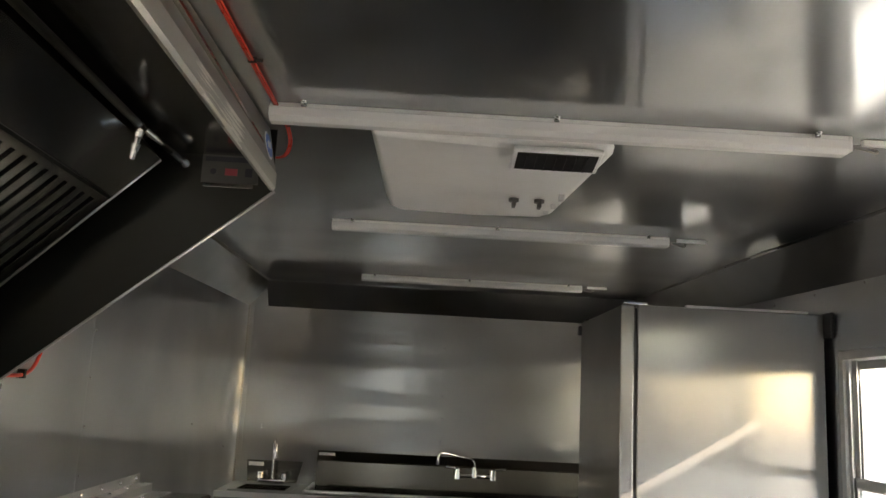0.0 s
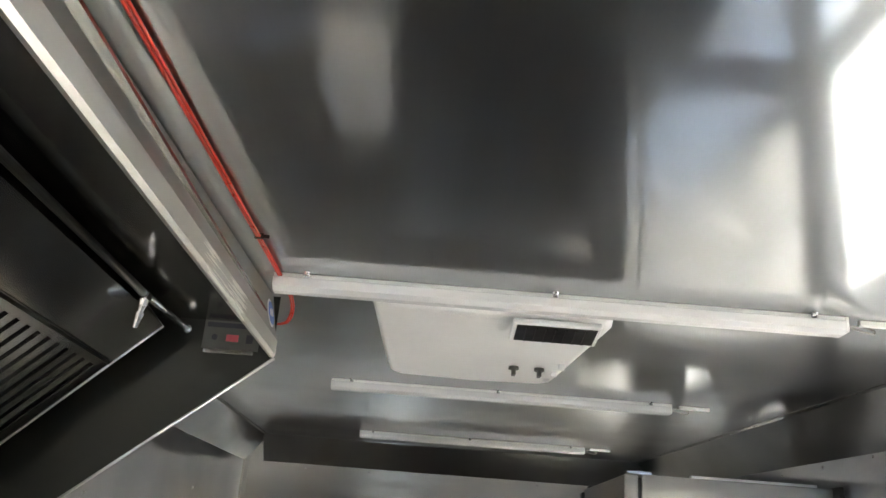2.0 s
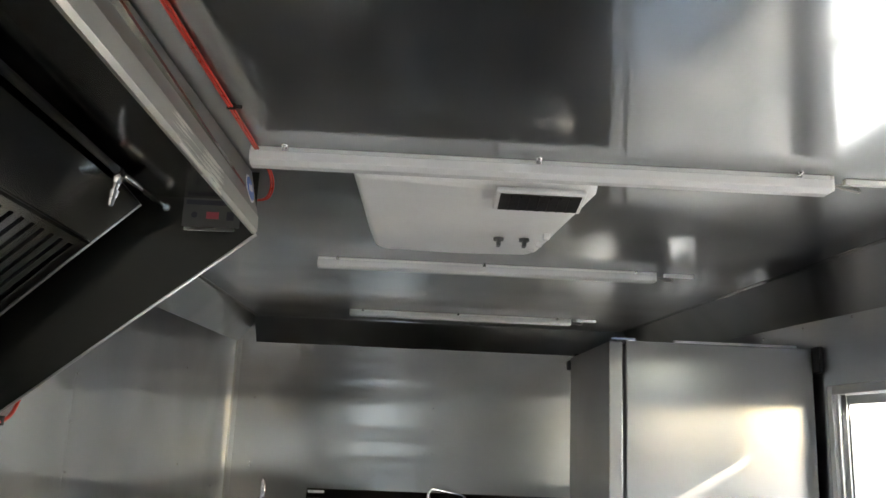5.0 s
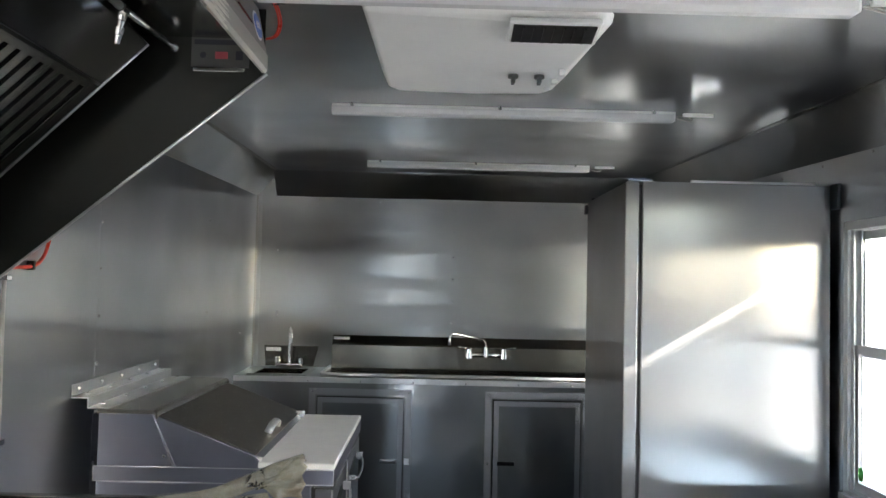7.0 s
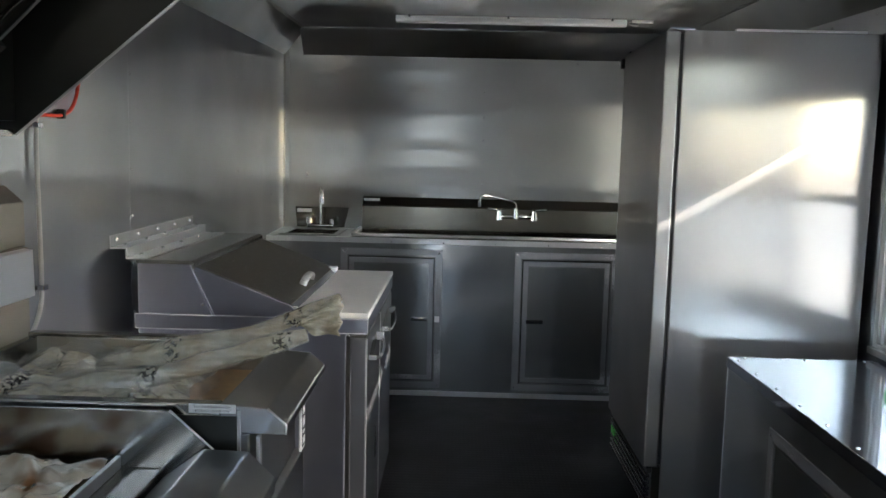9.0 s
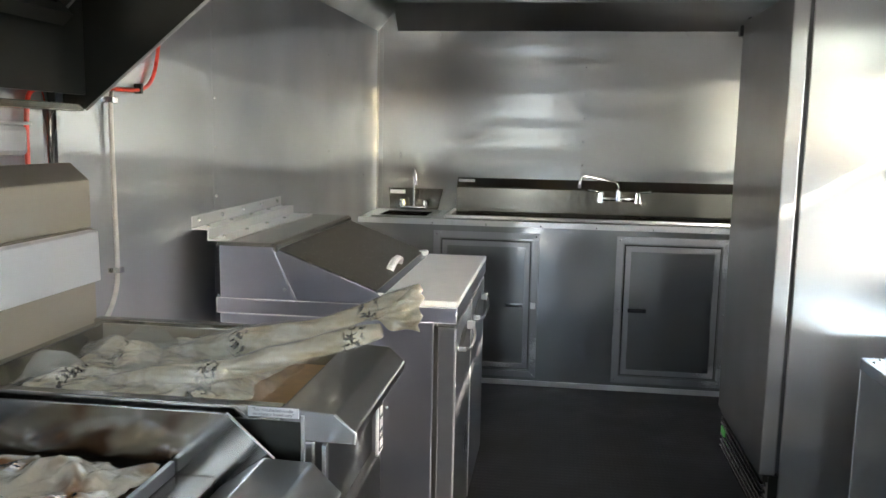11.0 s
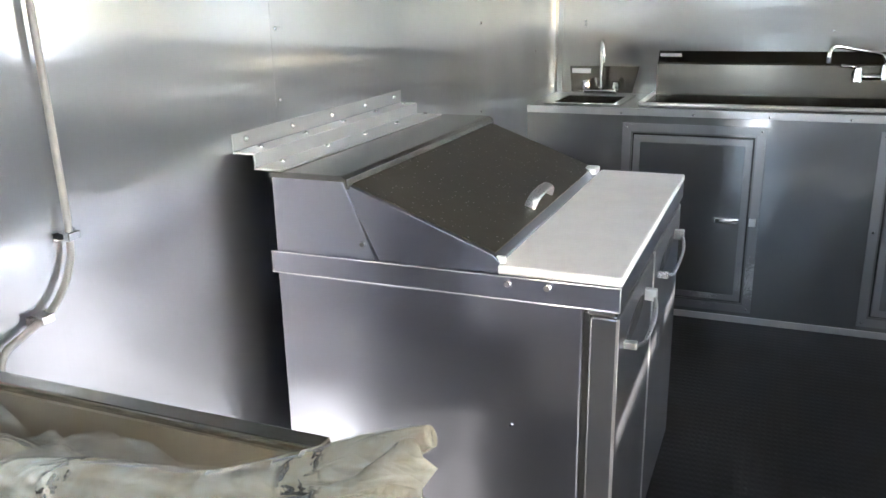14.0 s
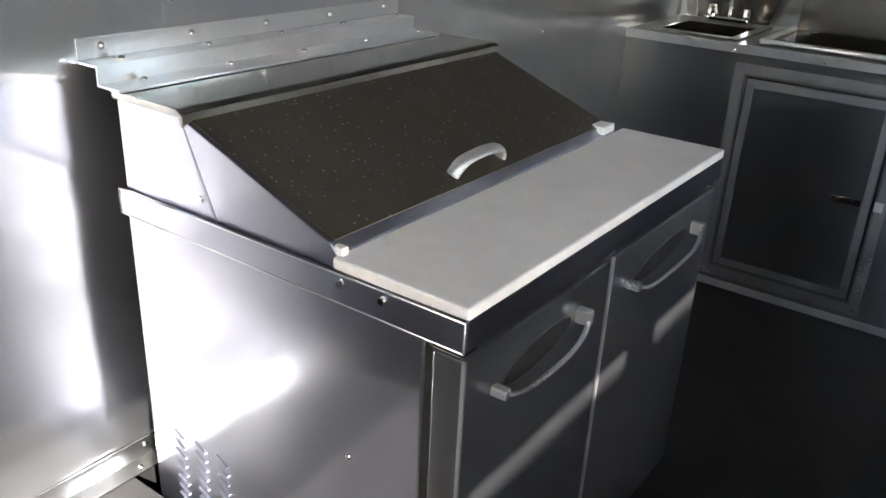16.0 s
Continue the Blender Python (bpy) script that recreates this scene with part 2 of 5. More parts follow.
def make_dusty():
    """Dull smeared steel with crumbs and specks of dust."""
    m, nt, p = nodes_of("dusty_lid")
    p.inputs["Metallic"].default_value = 0.85
    smear = noise_tex(nt, coords(nt, (2, 9, 2)), 2.0, 2.0)
    vo = nt.nodes.new("ShaderNodeTexVoronoi")
    vo.inputs["Scale"].default_value = 110.0
    nt.links.new(coords(nt, (1, 1, 1)), vo.inputs["Vector"])
    sep = nt.nodes.new("ShaderNodeSeparateColor")
    nt.links.new(vo.outputs["Color"], sep.inputs[0])
    keep = nt.nodes.new("ShaderNodeMath")
    keep.operation = "MULTIPLY"
    nt.links.new(ramp(nt, vo.outputs["Distance"], 1, 0, 0.14, 0.25), keep.inputs[0])
    nt.links.new(ramp(nt, sep.outputs[0], 0, 0.8, 0.66, 0.88), keep.inputs[1])
    mx = nt.nodes.new("ShaderNodeMix")
    mx.data_type = "RGBA"
    mx.inputs["B"].default_value = (0.75, 0.72, 0.66, 1)
    nt.links.new(tint(nt, smear, (0.17, 0.155, 0.13), (0.22, 0.205, 0.17), 0.0, 1.0), mx.inputs["A"])
    nt.links.new(keep.outputs[0], mx.inputs["Factor"])
    nt.links.new(mx.outputs["Result"], p.inputs["Base Color"])
    nt.links.new(ramp(nt, smear, 0.29, 0.32, 0.0, 1.0), p.inputs["Roughness"])
    nt.links.new(ramp(nt, keep.outputs[0], 0.85, 0.0, 0, 1), p.inputs["Metallic"])
    return m


def make_film():
    """Thin clear bag: mostly see-through, with bright glints on its creases."""
    m, nt, p = nodes_of("clear_film")
    p.inputs["Base Color"].default_value = (0.86, 0.85, 0.78, 1)
    p.inputs["Roughness"].default_value = 0.10
    n = bump(nt, noise_tex(nt, coords(nt, (0.4, 2.2, 2.2)), 30.0, 1.0, 0.5), 0.010)
    nt.links.new(n, p.inputs["Normal"])
    tr = nt.nodes.new("ShaderNodeBsdfTransparent")
    mix = nt.nodes.new("ShaderNodeMixShader")
    nt.links.new(ramp(nt, noise_tex(nt, coords(nt, (1, 2, 2)), 14.0, 3.0), 0.04, 0.28, 0.4, 0.75), mix.inputs[0])
    nt.links.new(tr.outputs[0], mix.inputs[1])
    nt.links.new(p.outputs[0], mix.inputs[2])
    nt.links.new(mix.outputs[0], nt.nodes["Material Output"].inputs["Surface"])
    return m


FILM = make_film()
DUSTY = make_dusty()
PARCEL = make_parcel()
FLOOR_MAT = make_floor()
GLASS = make_clear("window_glass", (0.95, 0.97, 0.97), 0.0, 1.0)
CLEARPL = make_clear("clear_plastic", (0.93, 0.93, 0.92), 0.16, 0.12)
WRAP = make_wrap()


# ---- mesh helpers ----
def box(bm, x0, x1, y0, y1, z0, z1, bevel=0.0, m=None):
    """A box between the corners, with its edges rounded by bevel, placed by m."""
    r = bmesh.ops.create_cube(bm, size=1.0)
    vs = r["verts"]
    bmesh.ops.transform(bm, verts=vs, matrix=Matrix.Translation(((x0 + x1) / 2, (y0 + y1) / 2, (z0 + z1) / 2)) @ Matrix.Diagonal((x1 - x0, y1 - y0, z1 - z0, 1)))
    if bevel:
        es = list({e for v in vs for e in v.link_edges})
        rb = bmesh.ops.bevel(bm, geom=es, offset=bevel, segments=2, affect="EDGES", profile=0.5)
        vs = list({v for f in rb["faces"] for v in f.verts} | {v for v in vs if v.is_valid})
    if m is not None:
        bmesh.ops.transform(bm, verts=vs, matrix=m)
    return bm


def solid(*args, **kw):
    return box(bmesh.new(), *args, **kw)


def prism(bm, outline, axis, a, b, bevel=0.0):
    """An outline of (u, v) pushed along an axis from a to b. x: (y, z); y: (x, z); z: (x, y)."""
    def at(u, v, w):
        return {"x": (w, u, v), "y": (u, w, v), "z": (u, v, w)}[axis]
    lo = [bm.verts.new(at(u, v, a)) for u, v in outline]
    hi = [bm.verts.new(at(u, v, b)) for u, v in outline]
    fs = [bm.faces.new(lo), bm.faces.new(hi)]
    n = len(lo)
    for i in range(n):
        fs.append(bm.faces.new((lo[i], lo[(i + 1) % n], hi[(i + 1) % n], hi[i])))
    bmesh.ops.recalc_face_normals(bm, faces=fs)
    if bevel:
        es = list({e for f in fs for e in f.edges})
        bmesh.ops.bevel(bm, geom=es, offset=bevel, segments=2, affect="EDGES", profile=0.5)
    return bm


def tube(bm, points, radius, sides=10, radii=None, smooth_steps=0):
    """A round bar along points, closed at its ends."""
    pts = [Vector(p) for p in points]
    if smooth_steps:
        out = []
        for i in range(len(pts) - 1):
            p0, p1, p2, p3 = pts[max(i - 1, 0)], pts[i], pts[i + 1], pts[min(i + 2, len(pts) - 1)]
            for k in range(smooth_steps):
                t = k / smooth_steps
                out.append(0.5 * ((2 * p1) + (p2 - p0) * t + (2 * p0 - 5 * p1 + 4 * p2 - p3) * t * t + (3 * p1 - p0 - 3 * p2 + p3) * t ** 3))
        out.append(pts[-1])
        pts = out
    rings, up = [], None
    for i, p in enumerate(pts):
        d = (pts[min(i + 1, len(pts) - 1)] - pts[max(i - 1, 0)]).normalized()
        if up is None:
            up = d.orthogonal().normalized()
        up = (up - d * up.dot(d)).normalized()
        side = d.cross(up)
        r = radius if radii is None else radii[min(int(i * len(radii) / len(pts)), len(radii) - 1)]
        rings.append([bm.verts.new(p + r * (math.cos(2 * math.pi * k / sides) * up + math.sin(2 * math.pi * k / sides) * side)) for k in range(sides)])
    for a, b in zip(rings, rings[1:]):
        for k in range(sides):
            f = bm.faces.new((a[k], a[(k + 1) % sides], b[(k + 1) % sides], b[k]))
            f.smooth = True
    bm.faces.new(rings[0][::-1])
    bm.faces.new(rings[-1])
    return bm


def disc(bm, centre, direction, radius, depth, sides=20, bevel=0.0):
    """A short cylinder from centre along direction."""
    d = Vector(direction).normalized()
    m = Matrix.Translation(Vector(centre) + d * depth / 2) @ d.to_track_quat("Z", "Y").to_matrix().to_4x4()
    r = bmesh.ops.create_cone(bm, cap_ends=True, segments=sides, radius1=radius, radius2=max(radius - bevel, radius * 0.2), depth=depth, matrix=m)
    return bm


def finish(name, bm, material):
    me = bpy.data.meshes.new(name)
    bmesh.ops.recalc_face_normals(bm, faces=bm.faces[:])
    bm.to_mesh(me)
    bm.free()
    me.materials.append(material)
    return me


def thing(name, place, label, category, group="", kind=""):
    ob = new(name)
    ob.location = place
    ob.empty_display_size = 0.05
    return tagged(ob, label, category, group, kind)


ROOT = {}


def part(name, bm, material, parent, label=""):
    """Links a bmesh, in world coordinates, as one mesh object under a thing or a part."""
    ob = new(name, finish(name, bm, material))
    ob.parent = parent
    base = ROOT.get(parent.name, parent)
    ROOT[ob.name] = base
    ob.matrix_parent_inverse = Matrix.Translation(-Vector(base.location))if parent is base else Matrix.Identity(4)
    return tagged(ob, label)


def lone(name, bm, material, label, category, group="", kind=""):
    return tagged(new(name, finish(name, bm, material)), label, category, group, kind)


def piece(name, data, m, parent):
    """One of many alike pieces that share a mesh."""
    ob = new(name, data)
    ob.parent = parent
    base = ROOT.get(parent.name, parent)
    ROOT[ob.name] = base
    ob.matrix_parent_inverse = Matrix.Translation(-Vector(base.location))if parent is base else Matrix.Identity(4)
    ob.matrix_basis = m
    return ob


def lettering(words, size, place):
    """Words in the built-in font, centred, standing upright and read from -y."""
    cu = bpy.data.curves.new("lettering", "FONT")
    cu.body, cu.size, cu.align_x = words, size, "CENTER"
    ob = new("lettering", cu)
    me = bpy.data.meshes.new_from_object(ob.evaluated_get(bpy.context.evaluated_depsgraph_get()))
    bm = bmesh.new()
    bm.from_mesh(me)
    bmesh.ops.transform(bm, verts=bm.verts[:], matrix=Matrix.Translation(place) @ Matrix.Rotation(radians(90), 4, "X"))
    bpy.data.objects.remove(ob)
    bpy.data.meshes.remove(me)
    bpy.data.curves.remove(cu)
    return bm


def rivet_mesh(name, r, h):
    bm = bmesh.new()
    bmesh.ops.create_uvsphere(bm, u_segments=8, v_segments=4, radius=r)
    for v in bm.verts:
        v.co.z *= h / r
    for f in bm.faces:
        f.smooth = True
    return finish(name, bm, CHROME)


RIVET = rivet_mesh("rivet", 0.0055, 0.0035)
SCREW = rivet_mesh("screw", 0.0078, 0.006)


def facing(p, n):
    """The pose of a rivet at p on a face that looks along n."""
    return Matrix.Translation(p) @ Vector(n).to_track_quat("Z", "Y").to_matrix().to_4x4()


def xl(y):
    """The left wall's inner face."""
    return -0.922 - 0.024 * (y - 2.91)


def zc(y):
    """The ceiling's lower face."""
    return 2.07 + 0.0255 * (y - 1.95)


XR, YB, YF = 1.575, 5.575, -0.62


# ---- the setting ----
floor = lone("floor", solid(-1.12, XR + 0.1, YF - 0.1, YB + 0.1, -0.06, 0.0), FLOOR_MAT, "black rubber trailer floor with raised dashes", "floor", kind="structure")

bm = bmesh.new()
prism(bm, [(YF - 0.1, zc(YF - 0.1)), (0.13, zc(0.13)), (0.13, zc(0.13) + 0.05), (YF - 0.1, zc(YF - 0.1) + 0.05)], "x", -1.12, XR + 0.1)
prism(bm, [(0.77, zc(0.77)), (YB + 0.1, zc(YB + 0.1)), (YB + 0.1, zc(YB + 0.1) + 0.05), (0.77, zc(0.77) + 0.05)], "x", -1.12, XR + 0.1)
prism(bm, [(0.13, zc(0.13)), (0.77, zc(0.77)), (0.77, zc(0.77) + 0.05), (0.13, zc(0.13) + 0.05)], "x", -1.12, -0.20)
prism(bm, [(0.13, zc(0.13)), (0.77, zc(0.77)), (0.77, zc(0.77) + 0.05), (0.13, zc(0.13) + 0.05)], "x", 0.66, XR + 0.1)
ceiling = lone("ceiling", bm, STEEL_CEIL, "smooth stainless sheet ceiling", "ceiling", kind="structure")
bm = bmesh.new()
prism(bm, [(xl(YF - 0.1), YF - 0.1), (xl(YB + 0.1), YB + 0.1), (xl(YB + 0.1) - 0.06, YB + 0.1), (xl(YF - 0.1) - 0.06, YF - 0.1)], "z", 0, 2.2)
wall_left = lone("wall_left", bm, STEEL_WALL, "dented stainless sheet wall with riveted seams", "wall", kind="structure")
bm = bmesh.new()
prism(bm, [(xl(2.935) - 0.01, 2.935), (xl(YB) - 0.01, YB + 0.05), (xl(YB) + 0.0005, YB + 0.05), (xl(2.935) + 0.0005, 2.935)], "z", 0.0, 2.2)
part("wall_sheet", bm, STEEL_WALL, wall_left)
for z in (0.72, 0.87, 1.03, 1.185, 1.335, 1.485, 1.635, 1.78, 1.92):
    piece("rivet", RIVET, facing((xl(2.95) + 0.001, 2.95, z), (1, 0, 0)), wall_left)
for y, z in ((4.35, 1.30), (4.35, 1.75), (5.15, 1.52), (5.15, 1.15), (4.35, 0.98)):
    piece("rivet", RIVET, facing((xl(y) + 0.001, y, z), (1, 0, 0)), wall_left)

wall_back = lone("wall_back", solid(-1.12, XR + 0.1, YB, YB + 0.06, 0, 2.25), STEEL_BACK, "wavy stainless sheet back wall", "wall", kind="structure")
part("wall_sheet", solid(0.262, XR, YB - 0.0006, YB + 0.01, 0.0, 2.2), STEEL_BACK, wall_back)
for z in (1.22, 1.36, 1.50, 1.64, 1.80):
    piece("rivet", RIVET, facing((0.275, YB - 0.0015, z), (0, -1, 0)), wall_back)
for x, z in ((-0.84, 1.27), (-0.845, 1.66), (-0.84, 1.25)):
    piece("screw", SCREW, facing((x, YB - 0.001, z), (0, -1, 0)), wall_back)
for x in (-0.6, -0.2, 0.5, 0.85, 1.2):
    piece("rivet", RIVET, facing((x, YB - 0.001, 1.985), (0, -1, 0)), wall_back)

# the serving side: a wall with one long window opening
WY0, WY1, WZ0, WZ1 = 1.84, 3.125, 0.775, 1.71
ED0, ED1, EDZ = 1.04, 1.67, 1.97   # entrance door beside the windows
SD0, SD1, SDZ = 4.08, 4.88, 1.77   # unseen side door beyond the fridge, added to light the back
bm = bmesh.new()
box(bm, XR, XR + 0.07, YF - 0.1, ED0, 0, 2.2)
box(bm, XR, XR + 0.07, ED0, ED1, EDZ, 2.2)
box(bm, XR, XR + 0.07, ED1, WY0, 0, 2.2)
box(bm, XR, XR + 0.07, WY1, SD0, 0, 2.2)
box(bm, XR, XR + 0.07, SD1, YB + 0.1, 0, 2.2)
box(bm, XR, XR + 0.07, SD0, SD1, SDZ, 2.2)
box(bm, XR, XR + 0.07, WY0, WY1, 0, WZ0)
box(bm, XR, XR + 0.07, WY0, WY1, WZ1, 2.2)
wall_right = lone("wall_right", bm, STEEL_WALL, "stainless sheet wall with a long serving window", "wall", kind="structure")
for y in (1.9, 2.25, 2.6, 2.95, 3.3, 3.65, 4.0):
    piece("rivet", RIVET, facing((XR - 0.001, y, 1.93), (-1, 0, 0)), wall_right)

bm = bmesh.new()
box(bm, -1.12, -0.48, YF - 0.06, YF, 0, 2.2)
box(bm, -0.04, XR + 0.1, YF - 0.06, YF, 0, 2.2)
box(bm, -0.48, -0.04, YF - 0.06, YF, 1.96, 2.2)
wall_front = lone("wall_front", bm, STEEL_WALL, "stainless sheet end wall with a narrow opening", "wall", kind="structure")

# 45 degree coves between walls and ceiling
CH, CW = 0.135, 0.125


def cove_right():
    bm = bmesh.new()
    a, b = ED1 + 0.02, YB
    vs = []
    for y in (a, b):
        c = zc(y)
        vs.append([bm.verts.new(v) for v in ((XR - 0.001, y, c - CH), (XR - CW, y, c - 0.001), (XR - CW - 0.02, y, c - 0.001), (XR - CW - 0.02, y, c - 0.003), (XR - CW + 0.001, y, c - 0.004), (XR - 0.001, y, c - CH - 0.02), (XR + 0.002, y, c - CH - 0.02), (XR + 0.002, y, c - CH))])
    n = len(vs[0])
    for i in range(n):
        bm.faces.new((vs[0][i], vs[0][(i + 1) % n], vs[1][(i + 1) % n], vs[1][i]))
    bm.faces.new(vs[0])
    bm.faces.new(vs[1])
    return bm


cove = lone("cove_right", cove_right(), STEEL_COVE, "riveted sloping steel cove along the ceiling", "trim", kind="structure")
for i in range(14):
    y = 1.95 + 0.27 * i
    piece("rivet", RIVET, facing((XR - CW - 0.01, y, zc(y) - 0.0035), (0, 0, -1)), cove)
c = zc(YB)
bm = prism(bmesh.new(), [(YB - 0.001, c - CH), (YB - CW, c - 0.004), (YB - CW - 0.02, c - 0.005), (YB - CW - 0.02, c - 0.008), (YB - CW, c - 0.008), (YB - 0.003, c - CH - 0.02), (YB + 0.002, c - CH - 0.02)], "x", xl(YB) + 0.12, XR - 0.003)
lone("cove_back", bm, STEEL_COVE, "sloping steel cove over the back wall", "trim", kind="structure")


def cove_left():
    bm = bmesh.new()
    rows = []
    for y in (2.16, YB):
        c, w = zc(y), xl(y)
        rows.append([bm.verts.new(v) for v in ((w + 0.001, y, c - CH), (w + CW, y, c - 0.001), (w + CW + 0.02, y, c - 0.001), (w + CW + 0.02, y, c - 0.004), (w + CW, y, c - 0.005), (w + 0.003, y, c - CH - 0.022), (w - 0.002, y, c - CH - 0.022))])
    n = len(rows[0])
    for i in range(n):
        bm.faces.new((rows[0][i], rows[0][(i + 1) % n], rows[1][(i + 1) % n], rows[1][i]))
    bm.faces.new(rows[0])
    bm.faces.new(rows[1])
    return bm


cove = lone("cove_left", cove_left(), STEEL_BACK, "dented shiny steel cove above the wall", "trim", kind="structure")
for i in range(10):
    y = 2.4 + 0.33 * i
    piece("rivet", RIVET, facing((xl(y) + 0.004, y, zc(y) - CH - 0.01), (1, 0, 0)), cove)

# corner trim between the left and back walls
bm = bmesh.new()
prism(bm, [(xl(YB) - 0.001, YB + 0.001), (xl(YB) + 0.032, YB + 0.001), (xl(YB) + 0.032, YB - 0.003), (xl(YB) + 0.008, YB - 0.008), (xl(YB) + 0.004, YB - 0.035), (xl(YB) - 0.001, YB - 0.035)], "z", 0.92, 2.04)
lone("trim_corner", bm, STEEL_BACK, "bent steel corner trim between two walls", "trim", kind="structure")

# ---- windows ----
def window(name, y0, y1, WZ0=WZ0, WZ1=WZ1):
    w = thing(name, (XR, (y0 + y1) / 2, WZ0), "pale aluminium sash window with bright daylight behind it", "window", "serving windows", "structure")
    x0, x1 = XR - 0.012, XR + 0.062
    bm = bmesh.new()
    box(bm, x0, x1, y0, y0 + 0.03, WZ0, WZ1, 0.002)
    box(bm, x0, x1, y1 - 0.03, y1, WZ0, WZ1, 0.002)
    box(bm, x0, x1, y0 + 0.03, y1 - 0.03, WZ1 - 0.03, WZ1, 0.002)
    box(bm, x0, x1, y0 + 0.03, y1 - 0.03, WZ0, WZ0 + 0.025, 0.002)
    for k in range(2):
        box(bm, x0 + 0.012 + 0.02 * k, x0 + 0.016 + 0.02 * k, y1 - 0.05 - 0.012 * k, y1 - 0.03, WZ0 + 0.025, WZ1 - 0.03)
        box(bm, x0 + 0.012 + 0.02 * k, x0 + 0.016 + 0.02 * k, y0 + 0.03, y0 + 0.05 + 0.012 * k, WZ0 + 0.025, WZ1 - 0.03)
    part("window_frame", bm, FRAME, w)
    part("window_sill", solid(XR - 0.03, XR - 0.0125, y0, y1, WZ0 - 0.012, WZ0 + 0.012, 0.002), FRAME, w)
    mid = 1.27
    for nm, za, zb, xa in (("lower_sash", WZ0 + 0.027, mid + 0.02, XR + 0.008), ("upper_sash", mid - 0.02, WZ1 - 0.032, XR + 0.030)):
        bm = bmesh.new()
        box(bm, xa, xa + 0.018, y0 + 0.034, y0 + 0.062, za, zb, 0.002)
        box(bm, xa, xa + 0.018, y1 - 0.062, y1 - 0.034, za, zb, 0.002)
        box(bm, xa, xa + 0.018, y0 + 0.062, y1 - 0.062, za, za + 0.03, 0.002)
        box(bm, xa, xa + 0.018, y0 + 0.062, y1 - 0.062, zb - 0.03, zb, 0.002)
        s = part(nm, bm, FRAME, w)
        g = part("pane", solid(xa + 0.007, xa + 0.011, y0 + 0.058, y1 - 0.058, za + 0.026, zb - 0.026), GLASS, s, "clear window pane")
        g.visible_shadow = False
    return w


window("window_1", 2.501, WY1 - 0.001)
window("window_2", WY0 + 0.001, 2.499)
door = thing("door_1", (XR, SD0, 0.0), "unseen two-part side door with an open upper leaf, added to light the back", "door", kind="structure")
bm = bmesh.new()
box(bm, XR - 0.008, XR + 0.074, SD0, SD0 + 0.025, 0.001, SDZ, 0.002)
box(bm, XR - 0.008, XR + 0.074, SD1 - 0.025, SD1, 0.001, SDZ, 0.002)
box(bm, XR - 0.008, XR + 0.074, SD0 + 0.025, SD1 - 0.025, SDZ - 0.025, SDZ, 0.002)
part("door_frame", bm, FRAME, door)
# Closed lower leaf, added to stop direct sun through the opening.
part("lower_leaf", solid(XR + 0.01, XR + 0.05, SD0 + 0.027, SD1 - 0.027, 0.004, 1.02, 0.003), WHITE_PL, door, "white lower door leaf added to keep the sun out")
part("door_leaf", solid(XR + 0.08, XR + 0.12, SD1 + 0.01, SD1 + 0.80, 1.04, SDZ - 0.03, 0.004), WHITE_PL, door)
door = thing("door_2", (XR, ED0, 0.0), "open side doorway in a pale aluminium frame", "door", kind="structure")
bm = bmesh.new()
box(bm, XR - 0.008, XR + 0.074, ED0, ED0 + 0.025, 0.001, EDZ, 0.002)
box(bm, XR - 0.008, XR + 0.074, ED1 - 0.025, ED1, 0.001, EDZ, 0.002)
box(bm, XR - 0.008, XR + 0.074, ED0 + 0.025, ED1 - 0.025, EDZ - 0.025, EDZ, 0.002)
part("door_frame", bm, FRAME, door)
bm = bmesh.new()
disc(bm, (XR + 0.004, 3.035, 0.865), (-1, 0, 0), 0.016, 0.0015, 16)
for v in bm.verts:
    v.co.z = 0.865 + (v.co.z - 0.865) * 1.5
lone("sticker", bm, GREEN, "small green oval sticker on the window pane", "sticker")

# ---- outside ----
# Unseen canopy, added only to keep direct sun out of the side door.
aw = thing("awning", (2.0, 4.3, 1.80), "unseen pale canopy added to block sun at the side door", "awning")
part("canopy", solid(XR + 0.071, 3.25, 3.2, 5.2, 1.98, 2.01, 0.003), ALU, aw)
part("bracket", tube(bmesh.new(), [(XR + 0.071, 3.45, 1.60), (2.2, 3.45, 1.98)], 0.012, 8), ALU, aw)
part("bracket", tube(bmesh.new(), [(XR + 0.071, 5.15, 1.60), (2.2, 5.15, 1.98)], 0.012, 8), ALU, aw)
lone("ground", solid(-400, 400, -400, 400, -0.62, -0.6), CONCRETE, "pale sunlit concrete yard", "ground", kind="structure")
house = thing("building", (26.0, 3.0, -0.6), "pale rendered low building across the yard", "building")
part("wall", solid(26.0, 31.0, -9.0, 16.0, -0.6, 3.4), STUCCO, house)
part("roof", solid(25.7, 31.3, -9.3, 16.3, 3.4, 3.65, 0.03), CONCRETE, house)
for y in (-6.0, -1.0, 4.4, 9.0):
    part("window", solid(25.93, 26.0, y, y + 1.6, 0.5, 1.8, 0.01), STEEL_CAB, house)
part("door", solid(25.94, 26.0, 6.6, 7.6, -0.6, 1.5, 0.01), SIGN, house)
# Unseen shed, added to put red into the steel's reflections.
shed = thing("shed", (0.3, -12.0, -0.6), "unseen low pale shed with a red band, added for reflections", "building")
part("wall", solid(-7.0, 8.0, -14.0, -12.0, -0.6, 2.6), STUCCO, shed)
part("red_band", solid(-7.0, 8.0, -12.03, -12.0, 0.5, 1.3), SIGN, shed, "dark red painted band")
part("roof", solid(-7.3, 8.3, -14.3, -11.7, 2.6, 2.8, 0.02), CONCRETE, shed)
van = thing("vendor_board", (4.6, 5.9, -0.6), "white board with red lettering bars on a post", "sign")
